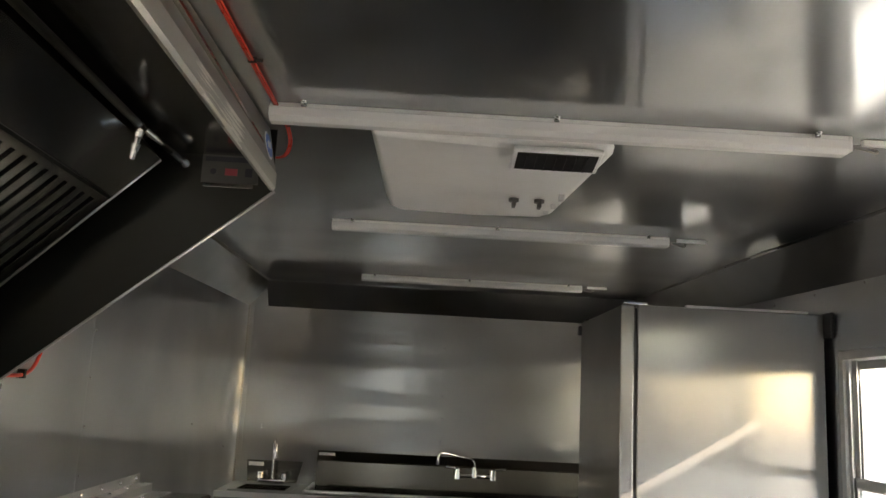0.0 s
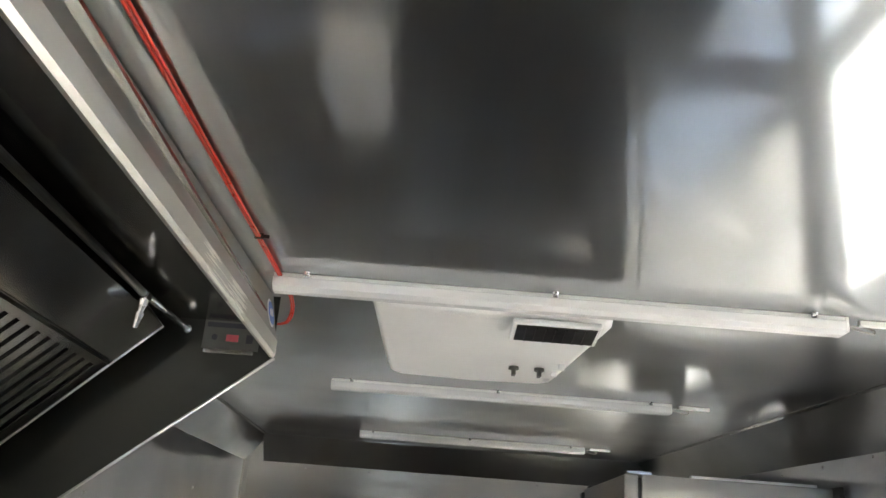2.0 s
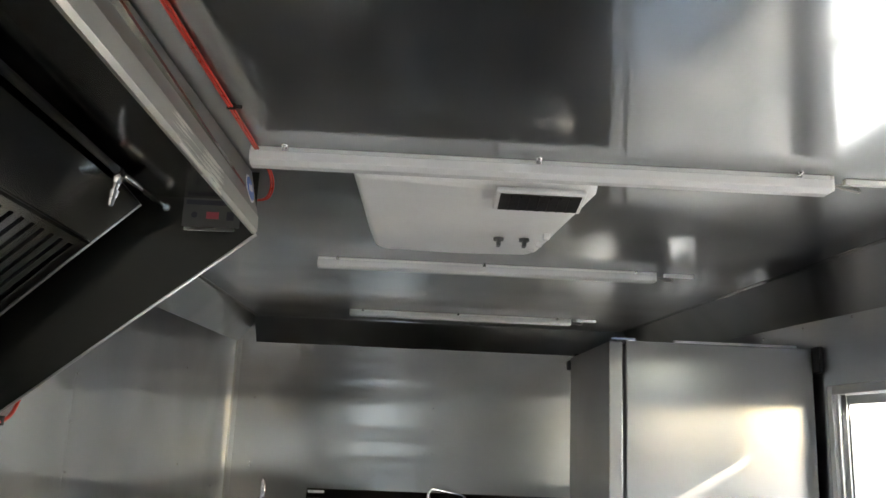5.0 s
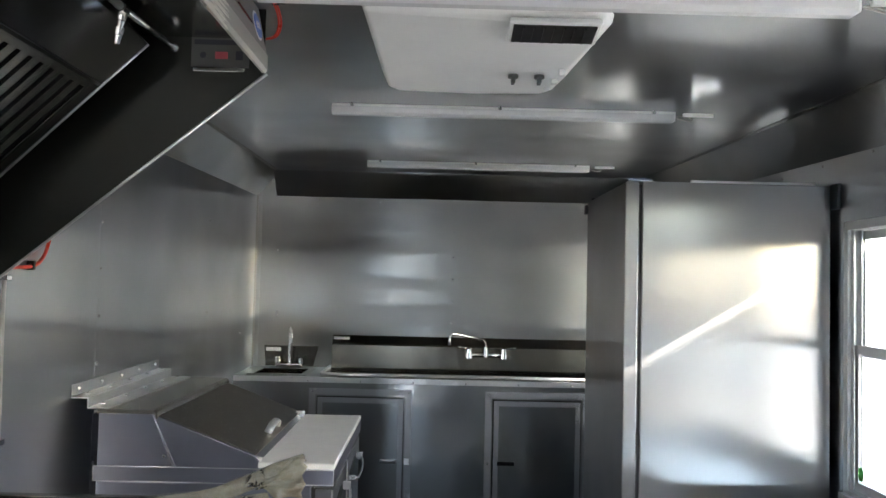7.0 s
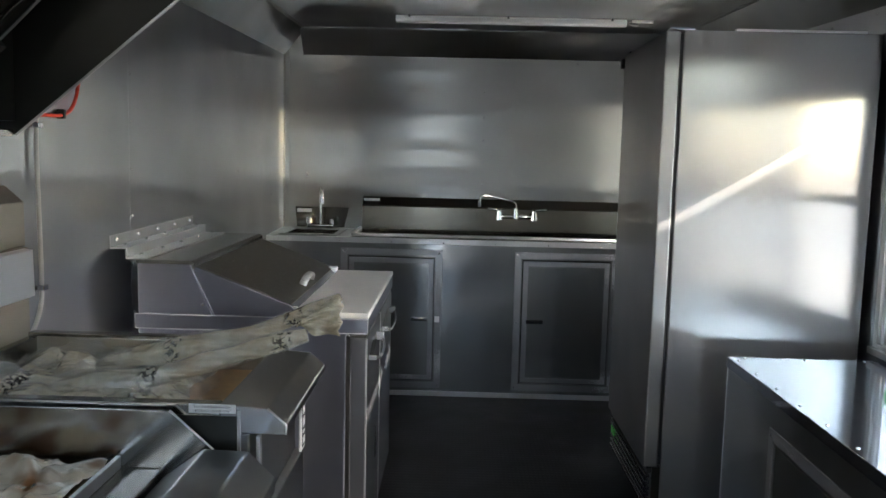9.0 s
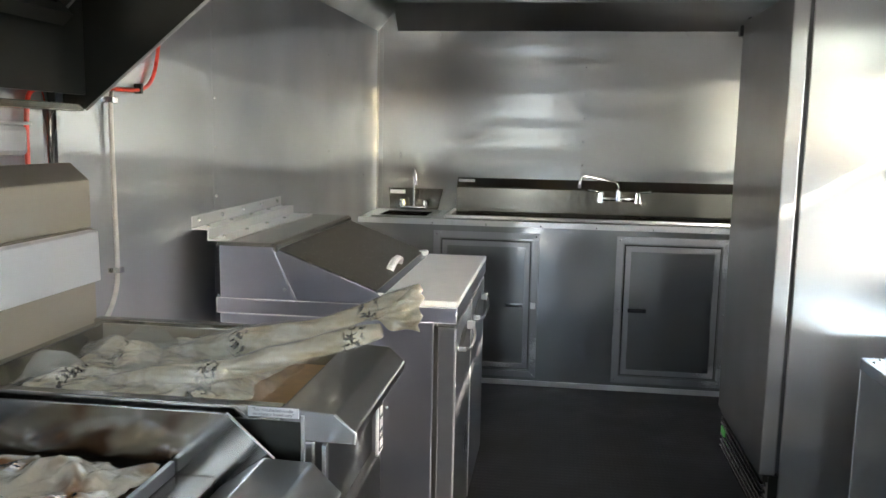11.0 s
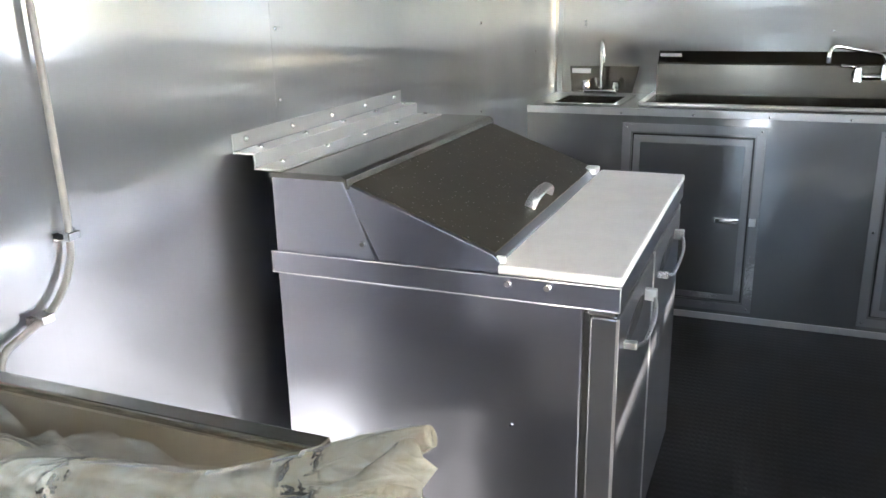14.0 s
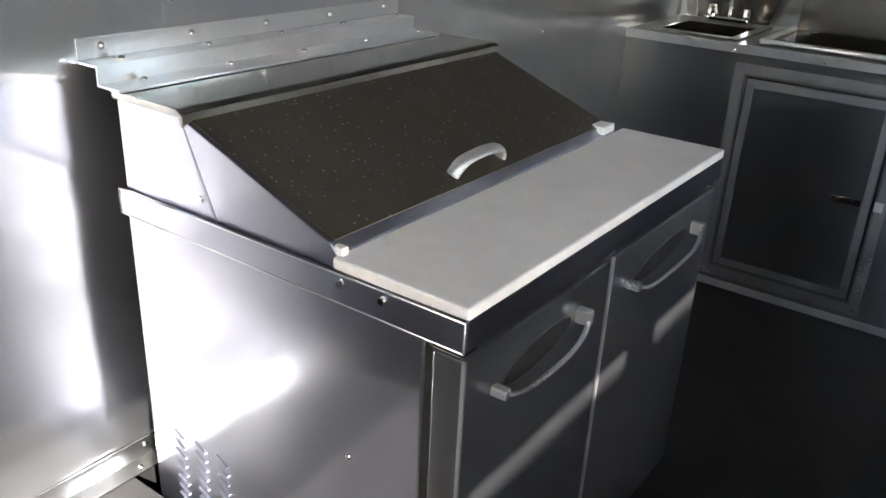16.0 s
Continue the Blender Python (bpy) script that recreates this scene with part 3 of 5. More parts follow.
part("post", solid(4.57, 4.63, 5.9, 5.96, -0.6, 2.2, 0.01), ALU, van)
part("board", solid(4.52, 4.56, 5.3, 6.5, 1.1, 2.2, 0.01), PAPER, van)
for i, (a, b) in enumerate(((2.02, 2.1), (1.8, 1.86), (1.62, 1.66), (1.45, 1.49), (1.3, 1.34))):
    part("print_bar", solid(4.512, 4.52, 5.4 + 0.06 * (i % 2), 6.3 - 0.1 * (i % 3), a, b), SIGN if i < 2 else INK, van)

# unseen kiosk, added so its roofline leaves a thin sun band at the window head
nb = thing("kiosk", (3.8, 1.7, -0.6), "unseen white panelled kiosk added to shade the serving windows", "kiosk")
NX, NZ, NY0, NY1 = 3.30, 2.577, 0.82, 2.42
part("body", solid(NX, 4.4, NY0, NY1, -0.6, NZ, 0.02), STUCCO, nb)
part("roof", solid(NX, 4.4, NY0, NY1, NZ, NZ + 0.035, 0.004), ALU, nb)
part("base_rail", solid(NX - 0.02, NX, NY0, NY1, -0.6, -0.48, 0.004), ALU, nb)
for y in (NY0 + 0.05, 1.4, 2.0, NY1 - 0.05):
    part("seam_strip", solid(NX - 0.006, NX, y - 0.02, y + 0.02, -0.48, NZ - 0.02, 0.002), ALU, nb)
part("hatch_flap", solid(NX - 0.03, NX, 1.0, 1.36, 0.62, 1.70, 0.006), WHITE_PL, nb, "closed white flap")

# ---- roof hatch ----
hatch = thing("roof_hatch", (0.23, 0.45, zc(0.45)), "open dark roof hatch with a steel rim", "hatch")
zz = zc(0.77) - 0.004
rim = solid(-0.24, 0.70, 0.757, 0.783, zz - 0.009, zz - 0.002, 0.002)
box(rim, -0.24, 0.70, 0.095, 0.155, zz - 0.026, zz - 0.018, 0.002)
box(rim, -0.24, -0.18, 0.155, 0.757, zz - 0.026, zz - 0.012, 0.002)
box(rim, 0.64, 0.70, 0.155, 0.757, zz - 0.026, zz - 0.012, 0.002)
part("rim", rim, ALU, hatch)
for x0, x1, y0, y1 in ((-0.20, 0.66, 0.745, 0.77), (-0.20, 0.66, 0.13, 0.155), (-0.20, -0.18, 0.155, 0.745), (0.64, 0.66, 0.155, 0.745)):
    part("shaft_side", solid(x0, x1, y0, y1, zz - 0.003 if y0 > 0.7 else zz - 0.017, zz + 0.28), BLACK, hatch, "black shaft side")
part("lid", solid(-0.20, 0.66, 0.13, 0.77, zz + 0.28, zz + 0.30), BLACK, hatch, "black closed lid")
for x in (-0.045, 0.117, 0.27, 0.429, 0.60):
    piece("screw", SCREW, facing((x, 0.787, zz - 0.003), (0, 0.3, -1)), hatch)

# ---- shelf box hung from the ceiling ----
cab = thing("hanging_box", (0.72, 0.6, 1.712), "dark grey steel box hung under the ceiling", "box")
part("body", solid(0.50, 0.95, 0.30, 0.893, 1.716, 1.856, 0.003), STEEL_CAB, cab)
part("bottom_lip", solid(0.515, 0.53, 0.31, 0.885, 1.708, 1.716, 0.001), ALU, cab)
for y in (0.36, 0.84):
    part("hanger", tube(bmesh.new(), [(0.90, y, 1.856), (0.90, y, zc(y) - 0.001)], 0.006, 8), CHROME, cab)


# ---- light fittings ----
def light_bar(y, xa=-0.232, xb=0.995):
    c = zc(y)
    lamp = thing("light_fitting", ((xa + xb) / 2, y, c), "unlit clear and white plastic batten on the ceiling", "light", "ceiling battens")
    part("housing", solid(xa, xb, y - 0.022, y + 0.028, c - 0.012, c - 0.001, 0.002), WHITE_PL, lamp)
    bm = prism(bmesh.new(), [(y - 0.030, c - 0.012), (y - 0.027, c - 0.032), (y - 0.012, c - 0.040), (y + 0.012, c - 0.040), (y + 0.03, c - 0.030), (y + 0.034, c - 0.012)], "x", xa, xb, 0.002)
    part("diffuser", bm, CLEARPL, lamp, "clear ribbed plastic cover")
    bm = bmesh.new()
    for k in range(3):
        box(bm, xa + 0.01, xb - 0.01, y - 0.018 + 0.014 * k, y - 0.012 + 0.014 * k, c - 0.030, c - 0.014)
    part("led_strip", bm, WHITE_PL, lamp)
    for k in (0.06, 0.49, 0.94):
        x = xa + (xb - xa) * k
        box_ = solid(x - 0.006, x + 0.006, y - 0.036, y + 0.040, c - 0.014, c - 0.001, 0.001)
        part("clip", box_, CHROME, lamp)
        piece("screw", SCREW, facing((x, y - 0.042, c - 0.003), (0, 0, -1)), lamp)
    part("end_cap", solid(xb - 0.001, xb + 0.006, y - 0.026, y + 0.026, c - 0.036, c - 0.002, 0.002), WHITE_PL, lamp)
    bm = tube(bmesh.new(), [(xb + 0.004, y - 0.005, c - 0.018), (xb + 0.03, y - 0.02, c - 0.03), (xb + 0.06, y - 0.015, c - 0.034), (xb + 0.075, y + 0.008, c - 0.02), (xb + 0.055, y + 0.022, c - 0.008), (xb + 0.02, y + 0.012, c - 0.012)], 0.0022, 6, None, 6)
    part("lead", bm, GREYPVC, lamp, "thin looped white lead")
    part("connector", solid(xb + 0.04, xb + 0.15, y - 0.006, y + 0.008, c - 0.014, c - 0.001, 0.002), WHITE_PL, lamp)
    return lamp


for y in (1.955, 3.24, 4.86):
    light_bar(y)

# ---- air conditioner ----
KNOB = plain("grey_knob", (0.09, 0.09, 0.09), 0.45)
ac = thing("air_conditioner", (0.245, 2.4, zc(2.4)), "white plastic rooftop air conditioner shroud on the ceiling", "air conditioner")
c = zc(2.05)
bm = bmesh.new()
top = [(-0.030, 2.05), (0.518, 2.05), (0.535, 2.09), (0.525, 2.69), (0.50, 2.745), (0.25, 2.775), (0.0, 2.75), (-0.022, 2.70)]
low = [(-0.022, 2.062), (0.510, 2.062), (0.522, 2.10), (0.470, 2.64), (0.445, 2.69), (0.25, 2.715), (0.03, 2.695), (0.005, 2.65)]


def shroud(bm):
    """Tapering shell, shallow at the near end."""
    lo = [bm.verts.new((x, y, zc(y) - 0.012 - 0.050 * min(1, (y - 2.03) / 0.18))) for x, y in low]
    hi = [bm.verts.new((x, y, zc(y) - 0.0015)) for x, y in top]
    n = len(lo)
    for i in range(n):
        bm.faces.new((lo[i], lo[(i + 1) % n], hi[(i + 1) % n], hi[i]))
    bm.faces.new(hi)
    f = bm.faces.new(lo)
    bmesh.ops.triangulate(bm, faces=[f])
    bmesh.ops.recalc_face_normals(bm, faces=bm.faces[:])
    bmesh.ops.bevel(bm, geom=[e for e in bm.edges if len(e.link_faces) == 2 and e.calc_face_angle(0) > 0.5], offset=0.010, segments=3, affect="EDGES", profile=0.5)
    return bm


part("shroud", shroud(bm), WHITE_PL, ac)
za = zc(2.15) - 0.0635
bm = bmesh.new()
tilt = Matrix.Translation((0.398, 2.100, zc(2.100) - 0.047)) @ Matrix.Rotation(radians(-12), 4, "X")
box(bm, -0.102, 0.102, -0.048, 0.048, -0.004, 0.010, 0.004, tilt)
vent = part("outlet_frame", bm, WHITE_PL, ac)
part("outlet", solid(-0.092, 0.092, -0.038, 0.038, -0.0055, 0.004, 0.0, m=tilt), BLACK, vent, "black louvred air outlet")
for k in range(7):
    bm = box(bmesh.new(), -0.070 + 0.0225 * k, -0.0665 + 0.0225 * k, -0.032, 0.032, -0.010, -0.005, 0.0, tilt)
    part("slat", bm, BLACK, vent)
for x in (0.345, 0.415):
    bm = bmesh.new()
    z = zc(2.475) - 0.061
    disc(bm, (x, 2.475, z + 0.004), (0, 0, -1), 0.014, 0.008, 18)
    box(bm, x - 0.005, x + 0.005, 2.461, 2.489, z - 0.020, z - 0.003, 0.002)
    part("knob", bm, KNOB, ac, "grey control knob")
for x, y in ((0.46, 2.42), (0.455, 2.52), (0.445, 2.60)):
    part("tab", solid(x, x + 0.016, y, y + 0.012, zc(y) - 0.068, zc(y) - 0.05, 0.002), ALU, ac)

# ---- exhaust hood ----
HY0, HY1 = -0.25, 2.135      # ends along the wall
FX, FZ = -0.243, 1.925      # lower front edge
RX, RZ = -0.915, 1.425      # lower rear edge
hood = thing("exhaust_hood", (-0.58, 0.8, 1.425), "dull stainless kitchen exhaust hood, its inside coloured for shade, with baffle filters", "hood")
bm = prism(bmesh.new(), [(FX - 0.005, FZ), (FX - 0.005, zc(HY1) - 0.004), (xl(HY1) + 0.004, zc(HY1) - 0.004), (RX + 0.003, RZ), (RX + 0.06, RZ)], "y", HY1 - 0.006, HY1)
end = part("end_panel", bm, STEEL_SHADED, hood)
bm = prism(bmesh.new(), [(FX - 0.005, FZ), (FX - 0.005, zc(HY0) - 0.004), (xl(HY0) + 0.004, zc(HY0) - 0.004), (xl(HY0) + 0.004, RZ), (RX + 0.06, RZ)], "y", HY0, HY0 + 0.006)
part("end_panel", bm, STEEL_SHADED, hood)
bm = bmesh.new()
d = Vector((RX + 0.06 - FX, 0, RZ - FZ)).normalized()
tube(bm, [(FX, HY1 - 0.001, FZ), (RX + 0.06, HY1 - 0.001, RZ)], 0.004, 6)
part("hem", bm, STEEL_EDGE, hood)


def skew(bm):
    """The hood's front runs slightly out of line with the wall."""
    for v in bm.verts:
        v.co.x -= 0.015 * (HY1 - v.co.y)
    return bm


def fold(outline, y0, y1):
    """A bent sheet along the hood along which heights below zero count from the ceiling down."""
    bm = bmesh.new()
    rows = [[bm.verts.new((x, y, z if z > 0 else zc(y) + z)) for x, z in outline] for y in (y0, y1)]
    n = len(outline)
    for i in range(n):
        bm.faces.new((rows[0][i], rows[0][(i + 1) % n], rows[1][(i + 1) % n], rows[1][i]))
    bm.faces.new(rows[0])
    bm.faces.new(rows[1][::-1])
    return skew(bm)


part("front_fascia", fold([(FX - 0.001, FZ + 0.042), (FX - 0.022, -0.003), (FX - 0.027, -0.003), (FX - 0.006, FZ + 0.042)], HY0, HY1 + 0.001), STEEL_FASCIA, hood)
part("gutter_lip", fold([(FX - 0.004, FZ), (FX + 0.001, FZ + 0.008), (FX + 0.001, FZ + 0.0415), (FX - 0.006, FZ + 0.0415), (FX - 0.006, FZ + 0.012), (FX - 0.014, FZ + 0.012), (FX - 0.014, FZ + 0.006), (FX - 0.010, FZ)], HY0, HY1 - 0.0005), STEEL_LIP, hood, "bent lower lip, its reflected light put into the colour")
bm = prism(bmesh.new(), [(FX - 0.01, zc(HY0) - 0.006), (-0.85, zc(HY0) - 0.006), (-0.85, zc(HY0) - 0.012), (FX - 0.01, zc(HY0) - 0.012)], "y", HY0, HY1 - 0.008)
part("top_panel", bm, STEEL_HOOD, hood)
part("back_panel", solid(-0.868, -0.850, HY0, HY1 - 0.008, RZ + 0.03, zc(HY0) - 0.014), STEEL_SHADED, hood)
part("rear_lip", solid(-0.90, -0.855, HY0, HY1 - 0.008, RZ - 0.004, RZ + 0.012, 0.002), STEEL_HOOD, hood)
# sloped filter bank in its rack
fdir = Vector((-0.72, 0, -0.69)).normalized()
fup = Vector((0.69, 0, -0.72)).normalized()
ftop = Vector((-0.545, 0, 1.905))


def along(s, y, u):
    v = ftop + fdir * s + fup * u
    return (v.x, y, v.z)


def slab(bm, s0, s1, y0, y1, u0, u1):
    vs = [bm.verts.new(along(s, y, u)) for s in (s0, s1) for y in (y0, y1) for u in (u0, u1)]
    for q in ((0, 1, 3, 2), (4, 6, 7, 5), (0, 4, 5, 1), (2, 3, 7, 6), (0, 2, 6, 4), (1, 5, 7, 3)):
        bm.faces.new([vs[i] for i in q])
    return bm


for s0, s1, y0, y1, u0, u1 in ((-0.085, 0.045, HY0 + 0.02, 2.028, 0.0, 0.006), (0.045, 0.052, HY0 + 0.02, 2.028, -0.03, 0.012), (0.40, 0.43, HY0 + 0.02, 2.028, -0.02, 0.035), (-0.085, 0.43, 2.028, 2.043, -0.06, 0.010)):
    part("rack_panel", slab(bmesh.new(), s0, s1, y0, y1, u0, u1), STEEL_HOOD if s1 < 0.05 else STEEL_SHADED, hood)
for k in range(4):
    y0 = -0.06 + 0.520 * k
    # Near-black slab behind the baffles: the shade of their gaps as colour.
    flt = part("filter", slab(bmesh.new(), 0.052, 0.40, y0, y0 + 0.505, -0.035, -0.025), DARK, hood, "stainless baffle filter on a dark slab for its shaded gaps")
    bm = bmesh.new()
    slab(bm, 0.052, 0.07, y0, y0 + 0.505, -0.025, 0.006)
    slab(bm, 0.382, 0.40, y0, y0 + 0.505, -0.025, 0.006)
    slab(bm, 0.07, 0.382, y0, y0 + 0.012, -0.025, 0.006)
    slab(bm, 0.07, 0.382, y0 + 0.493, y0 + 0.505, -0.025, 0.006)
    part("filter_frame", bm, STEEL_HOOD, flt)
    for j in range(11):
        ya = y0 + 0.022 + 0.0430 * j
        bm = slab(bmesh.new(), 0.07, 0.382, ya, ya + 0.026, -0.006, 0.003)
        part("baffle", bm, STEEL_HOOD, flt)
part("rack_edge", tube(bmesh.new(), [along(-0.085, 2.035, 0.010), along(0.045, 2.035, 0.010), along(0.43, 2.035, 0.012)], 0.003, 6), STEEL_EDGE, hood)
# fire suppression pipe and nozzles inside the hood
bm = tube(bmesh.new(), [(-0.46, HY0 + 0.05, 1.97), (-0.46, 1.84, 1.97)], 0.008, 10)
pipe = part("suppression_pipe", bm, STEEL_SHADED, hood, "dark suppression pipe")
bm = tube(bmesh.new(), [(-0.46, 1.842, 1.97), (-0.447, 2.128, 1.974)], 0.007, 10)
part("branch_pipe", bm, STEEL_HOOD, hood)
part("fitting", disc(bmesh.new(), (-0.447, 2.128, 1.974), (0, -1, 0), 0.013, 0.012, 10, 0.003), CHROME, hood)
part("tee", disc(bmesh.new(), (-0.46, 1.828, 1.97), (0, 1, 0), 0.011, 0.030, 10, 0.001), CHROME, hood)
for y in (0.30, 1.05, 1.85):
    bm = bmesh.new()
    for dz, r, h in ((0.008, 0.010, 0.014), (0.023, 0.007, 0.012), (0.036, 0.0095, 0.014), (0.051, 0.007, 0.016)):
        disc(bm, (-0.461 - 0.15 * dz, y, 1.970 - dz), (-0.15, 0, -1), r, h, 10, 0.002)
    part("nozzle", bm, CHROME, hood, "chrome spray nozzle")
bm = bmesh.new()
box(bm, -0.885, -0.790, 1.70, 1.845, 1.336, 1.390, 0.010)
box(bm, -0.890, -0.785, 1.695, 1.850, 1.390, 1.396, 0.002)
box(bm, -0.870, -0.866, 1.72, 1.83, 1.396, 1.4215)
part("grease_cup", bm, STEEL_EDGE, hood, "pale steel grease cup")
# plate with marks on the inner end panel
plate = part("data_plate", solid(-0.412, -0.282, HY1 - 0.0085, HY1 - 0.0065, 1.935, 2.005, 0.0005), PLATE, hood, "grey printed maker's plate")
for x, r, mt in ((-0.385, 0.007, INK),):
    part("mark", disc(bmesh.new(), (x, HY1 - 0.0088, 1.962), (0, -1, 0), r, 0.001, 16), mt, plate)
part("mark", solid(-0.358, -0.330, HY1 - 0.010, HY1 - 0.0088, 1.954, 1.970), SIGN, plate)
part("mark", solid(-0.312, -0.296, HY1 - 0.010, HY1 - 0.0088, 1.952, 1.972), INK, plate)
part("print_bar", solid(-0.405, -0.290, HY1 - 0.010, HY1 - 0.0088, 1.986, 1.997), INK, plate)
part("foot", solid(-0.405, -0.290, HY1 - 0.014, HY1 - 0.0065, 1.924, 1.934, 0.001), STEEL_HOOD, plate)


def lean(bm):
    """Lays a flat mark on the leaning front of the hood."""
    for v in bm.verts:
        v.co.x -= 0.206 * (v.co.z - 2.012) + 0.015 * (HY1 - v.co.y)
    return bm


def oval(bm, c, ry, rz, t):
    disc(bm, c, (1, 0, 0), 1.0, t, 28)
    for v in bm.verts:
        v.co.y = c[1] + (v.co.y - c[1]) * ry
        v.co.z = c[2] + (v.co.z - c[2]) * rz
    return lean(bm)


sticker = lone("sticker", oval(bmesh.new(), (FX - 0.0085, 2.062, 2.012), 0.036, 0.031, 0.001), PAPER, "white and blue oval sticker on the hood", "sticker")
part("blue_oval", oval(bmesh.new(), (FX - 0.0070, 2.062, 2.012), 0.031, 0.026, 0.001), BLUE, sticker)
bm = bmesh.new()
for k in range(6):
    box(bm, FX - 0.0058, FX - 0.0052, 2.043 + 0.0065 * k, 2.0465 + 0.0065 * k, 2.003 + 0.001 * k, 2.016 + 0.002 * (k % 3) + 0.001 * k)
part("print_bar", lean(bm), PAPER, sticker)

# ---- red detection line along the hood ----
line = thing("red_conduit", (-0.235, 1.0, 2.05), "pair of red detection tubes strapped along the hood", "conduit")
for dx, dz in ((0.018, 0.0), (0.0232, 0.001)):
    ys = [HY0, 0.1, 0.6, 1.1, 1.55, 1.95, 2.06]
    pts = [(FX + 0.005 + dx - 0.012 * (2.0 - y), y, zc(y) - 0.008 + dz) for y in ys] + [(FX + 0.006 + dx, 2.13, zc(2.1) - 0.03), (FX - 0.012 + dx, 2.165, zc(2.1) - 0.055), (FX - 0.04, 2.17, zc(2.1) - 0.06)]
    part("red_tube", tube(bmesh.new(), pts, 0.0026, 8, None, 4), RED, line)
for y in (0.25, 0.88, 1.69, 2.07):
    bm = bmesh.new()
    xs = FX + 0.025 - 0.012 * (2.0 - y)
    box(bm, xs - 0.006, xs + 0.010, y - 0.003, y + 0.003, zc(y) - 0.012, zc(y) - 0.001, 0.001)
    disc(bm, (xs + 0.009, y, zc(y) - 0.006), (1, 0.2, 0), 0.0035, 0.012, 8)
    part("strap", bm, BLACK, line, "black cable strap")

wall_line = thing("red_conduit", (xl(2.2), 2.2, 1.47), "red detection tube bent down the steel wall", "conduit")
w = lambda y: xl(y) + 0.012
part("red_tube", tube(bmesh.new(), [(w(2.53), 2.545, 1.95), (w(2.55), 2.56, 1.70), (w(2.55), 2.555, 1.60), (w(2.5), 2.52, 1.52), (w(2.45), 2.46, 1.485), (w(2.3), 2.35, 1.478), (w(2.1), 2.15, 1.472), (w(2.0), 2.02, 1.462), (w(1.99), 1.985, 1.42), (w(1.98), 1.98, 1.25), (w(1.98), 1.98, 1.0)], 0.005, 8, None, 5), RED, wall_line)
part("end_fitting", solid(w(2.5) - 0.01, w(2.5) + 0.012, 2.475, 2.53, 1.60, 1.63, 0.003), RED, wall_line)
for y, z in ((2.445, 1.485), (2.1, 1.472)):
    part("strap", solid(xl(y), xl(y) + 0.02, y - 0.006, y + 0.006, z - 0.012, z + 0.012, 0.002), BLACK, wall_line, "black cable strap")
gas = thing("gas_pipe", (xl(2.0), 2.0, 1.2), "upright steel pipe on the wall", "pipe")
part("pipe", tube(bmesh.new(), [(xl(2.03) + 0.03, 2.03, 0.6), (xl(2.03) + 0.03, 2.03, 1.5)], 0.013, 12), CHROME, gas)

# ---- grey conduit on the left wall ----
con = thing("grey_conduit", (xl(2.3), 2.3, 0.95), "grey flexible electrical conduit clipped to the wall", "conduit")
part("tube", tube(bmesh.new(), [(w(2.37), 2.40, 1.62), (w(2.35), 2.345, 1.54), (w(2.3), 2.305, 1.45), (w(2.3), 2.305, 1.25), (w(2.3), 2.308, 1.06), (w(2.3), 2.295, 1.00), (w(2.25), 2.255, 0.955), (w(2.2), 2.20, 0.935), (w(2.15), 2.16, 0.92), (w(2.15), 2.15, 0.88), (w(2.16), 2.16, 0.80)], 0.0056, 10, None, 6), GREYPVC, con)
for y, z in ((2.305, 1.452), (2.307, 1.055), (2.235, 0.947)):
    bm = bmesh.new()
    box(bm, xl(y), xl(y) + 0.024, y - 0.012, y + 0.012, z - 0.007, z + 0.007, 0.002)
    box(bm, xl(y), xl(y) + 0.003, y - 0.022, y + 0.022, z - 0.007, z + 0.007, 0.001)
    part("clip", bm, CHROME, con)


# ---- refrigerated prep table ----
PX0, PX1, PY0, PY1 = -0.838, -0.140, 2.768, 3.682
LY1 = 3.630   # far end of lid and rear cap
prep = thing("prep_table", ((PX0 + PX1) / 2, (PY0 + PY1) / 2, 0.0), "stainless refrigerated prep table with a sloping lid", "prep table")
part("body", solid(PX0, PX1 - 0.062, PY0, PY1, 0.13, 0.858, 0.004), STEEL_PREP, prep)
part("gasket", solid(PX1 - 0.0618, PX1 - 0.050, PY0 + 0.003, PY1 - 0.003, 0.145, 0.848), BLACK, prep, "black door gasket")
# raised band round the top with a hemmed edge
for q in ((PX0 - 0.006, PX1 + 0.004, PY0 - 0.006, PY0, 0.858, 0.903), (PX0 - 0.006, PX1 + 0.004, PY1, PY1 + 0.006, 0.858, 0.903), (PX1 - 0.002, PX1 + 0.004, PY0, PY1, 0.858, 0.903)):
    part("top_band", solid(*q, 0.001), STEEL_PREP, prep)
part("top_deck", solid(PX0 - 0.004, PX1 - 0.002, PY0, PY1, 0.859, 0.893, 0.001), STEEL_PREP, prep)
bm = bmesh.new()
for z in (0.859, 0.9028):
    tube(bm, [(PX0 - 0.007, PY0 - 0.0065, z), (PX1 + 0.004, PY0 - 0.0065, z)], 0.0014, 5)
tube(bm, [(PX0 - 0.007, PY0 - 0.0065, 0.859), (PX0 - 0.007, PY0 - 0.0065, 0.903)], 0.0014, 5)
tube(bm, [(PX1 + 0.004, PY0 - 0.0065, 0.859), (PX1 + 0.004, PY0 - 0.0065, 0.903)], 0.0016, 5)
part("edge_trim", bm, STEEL_EDGE, prep)
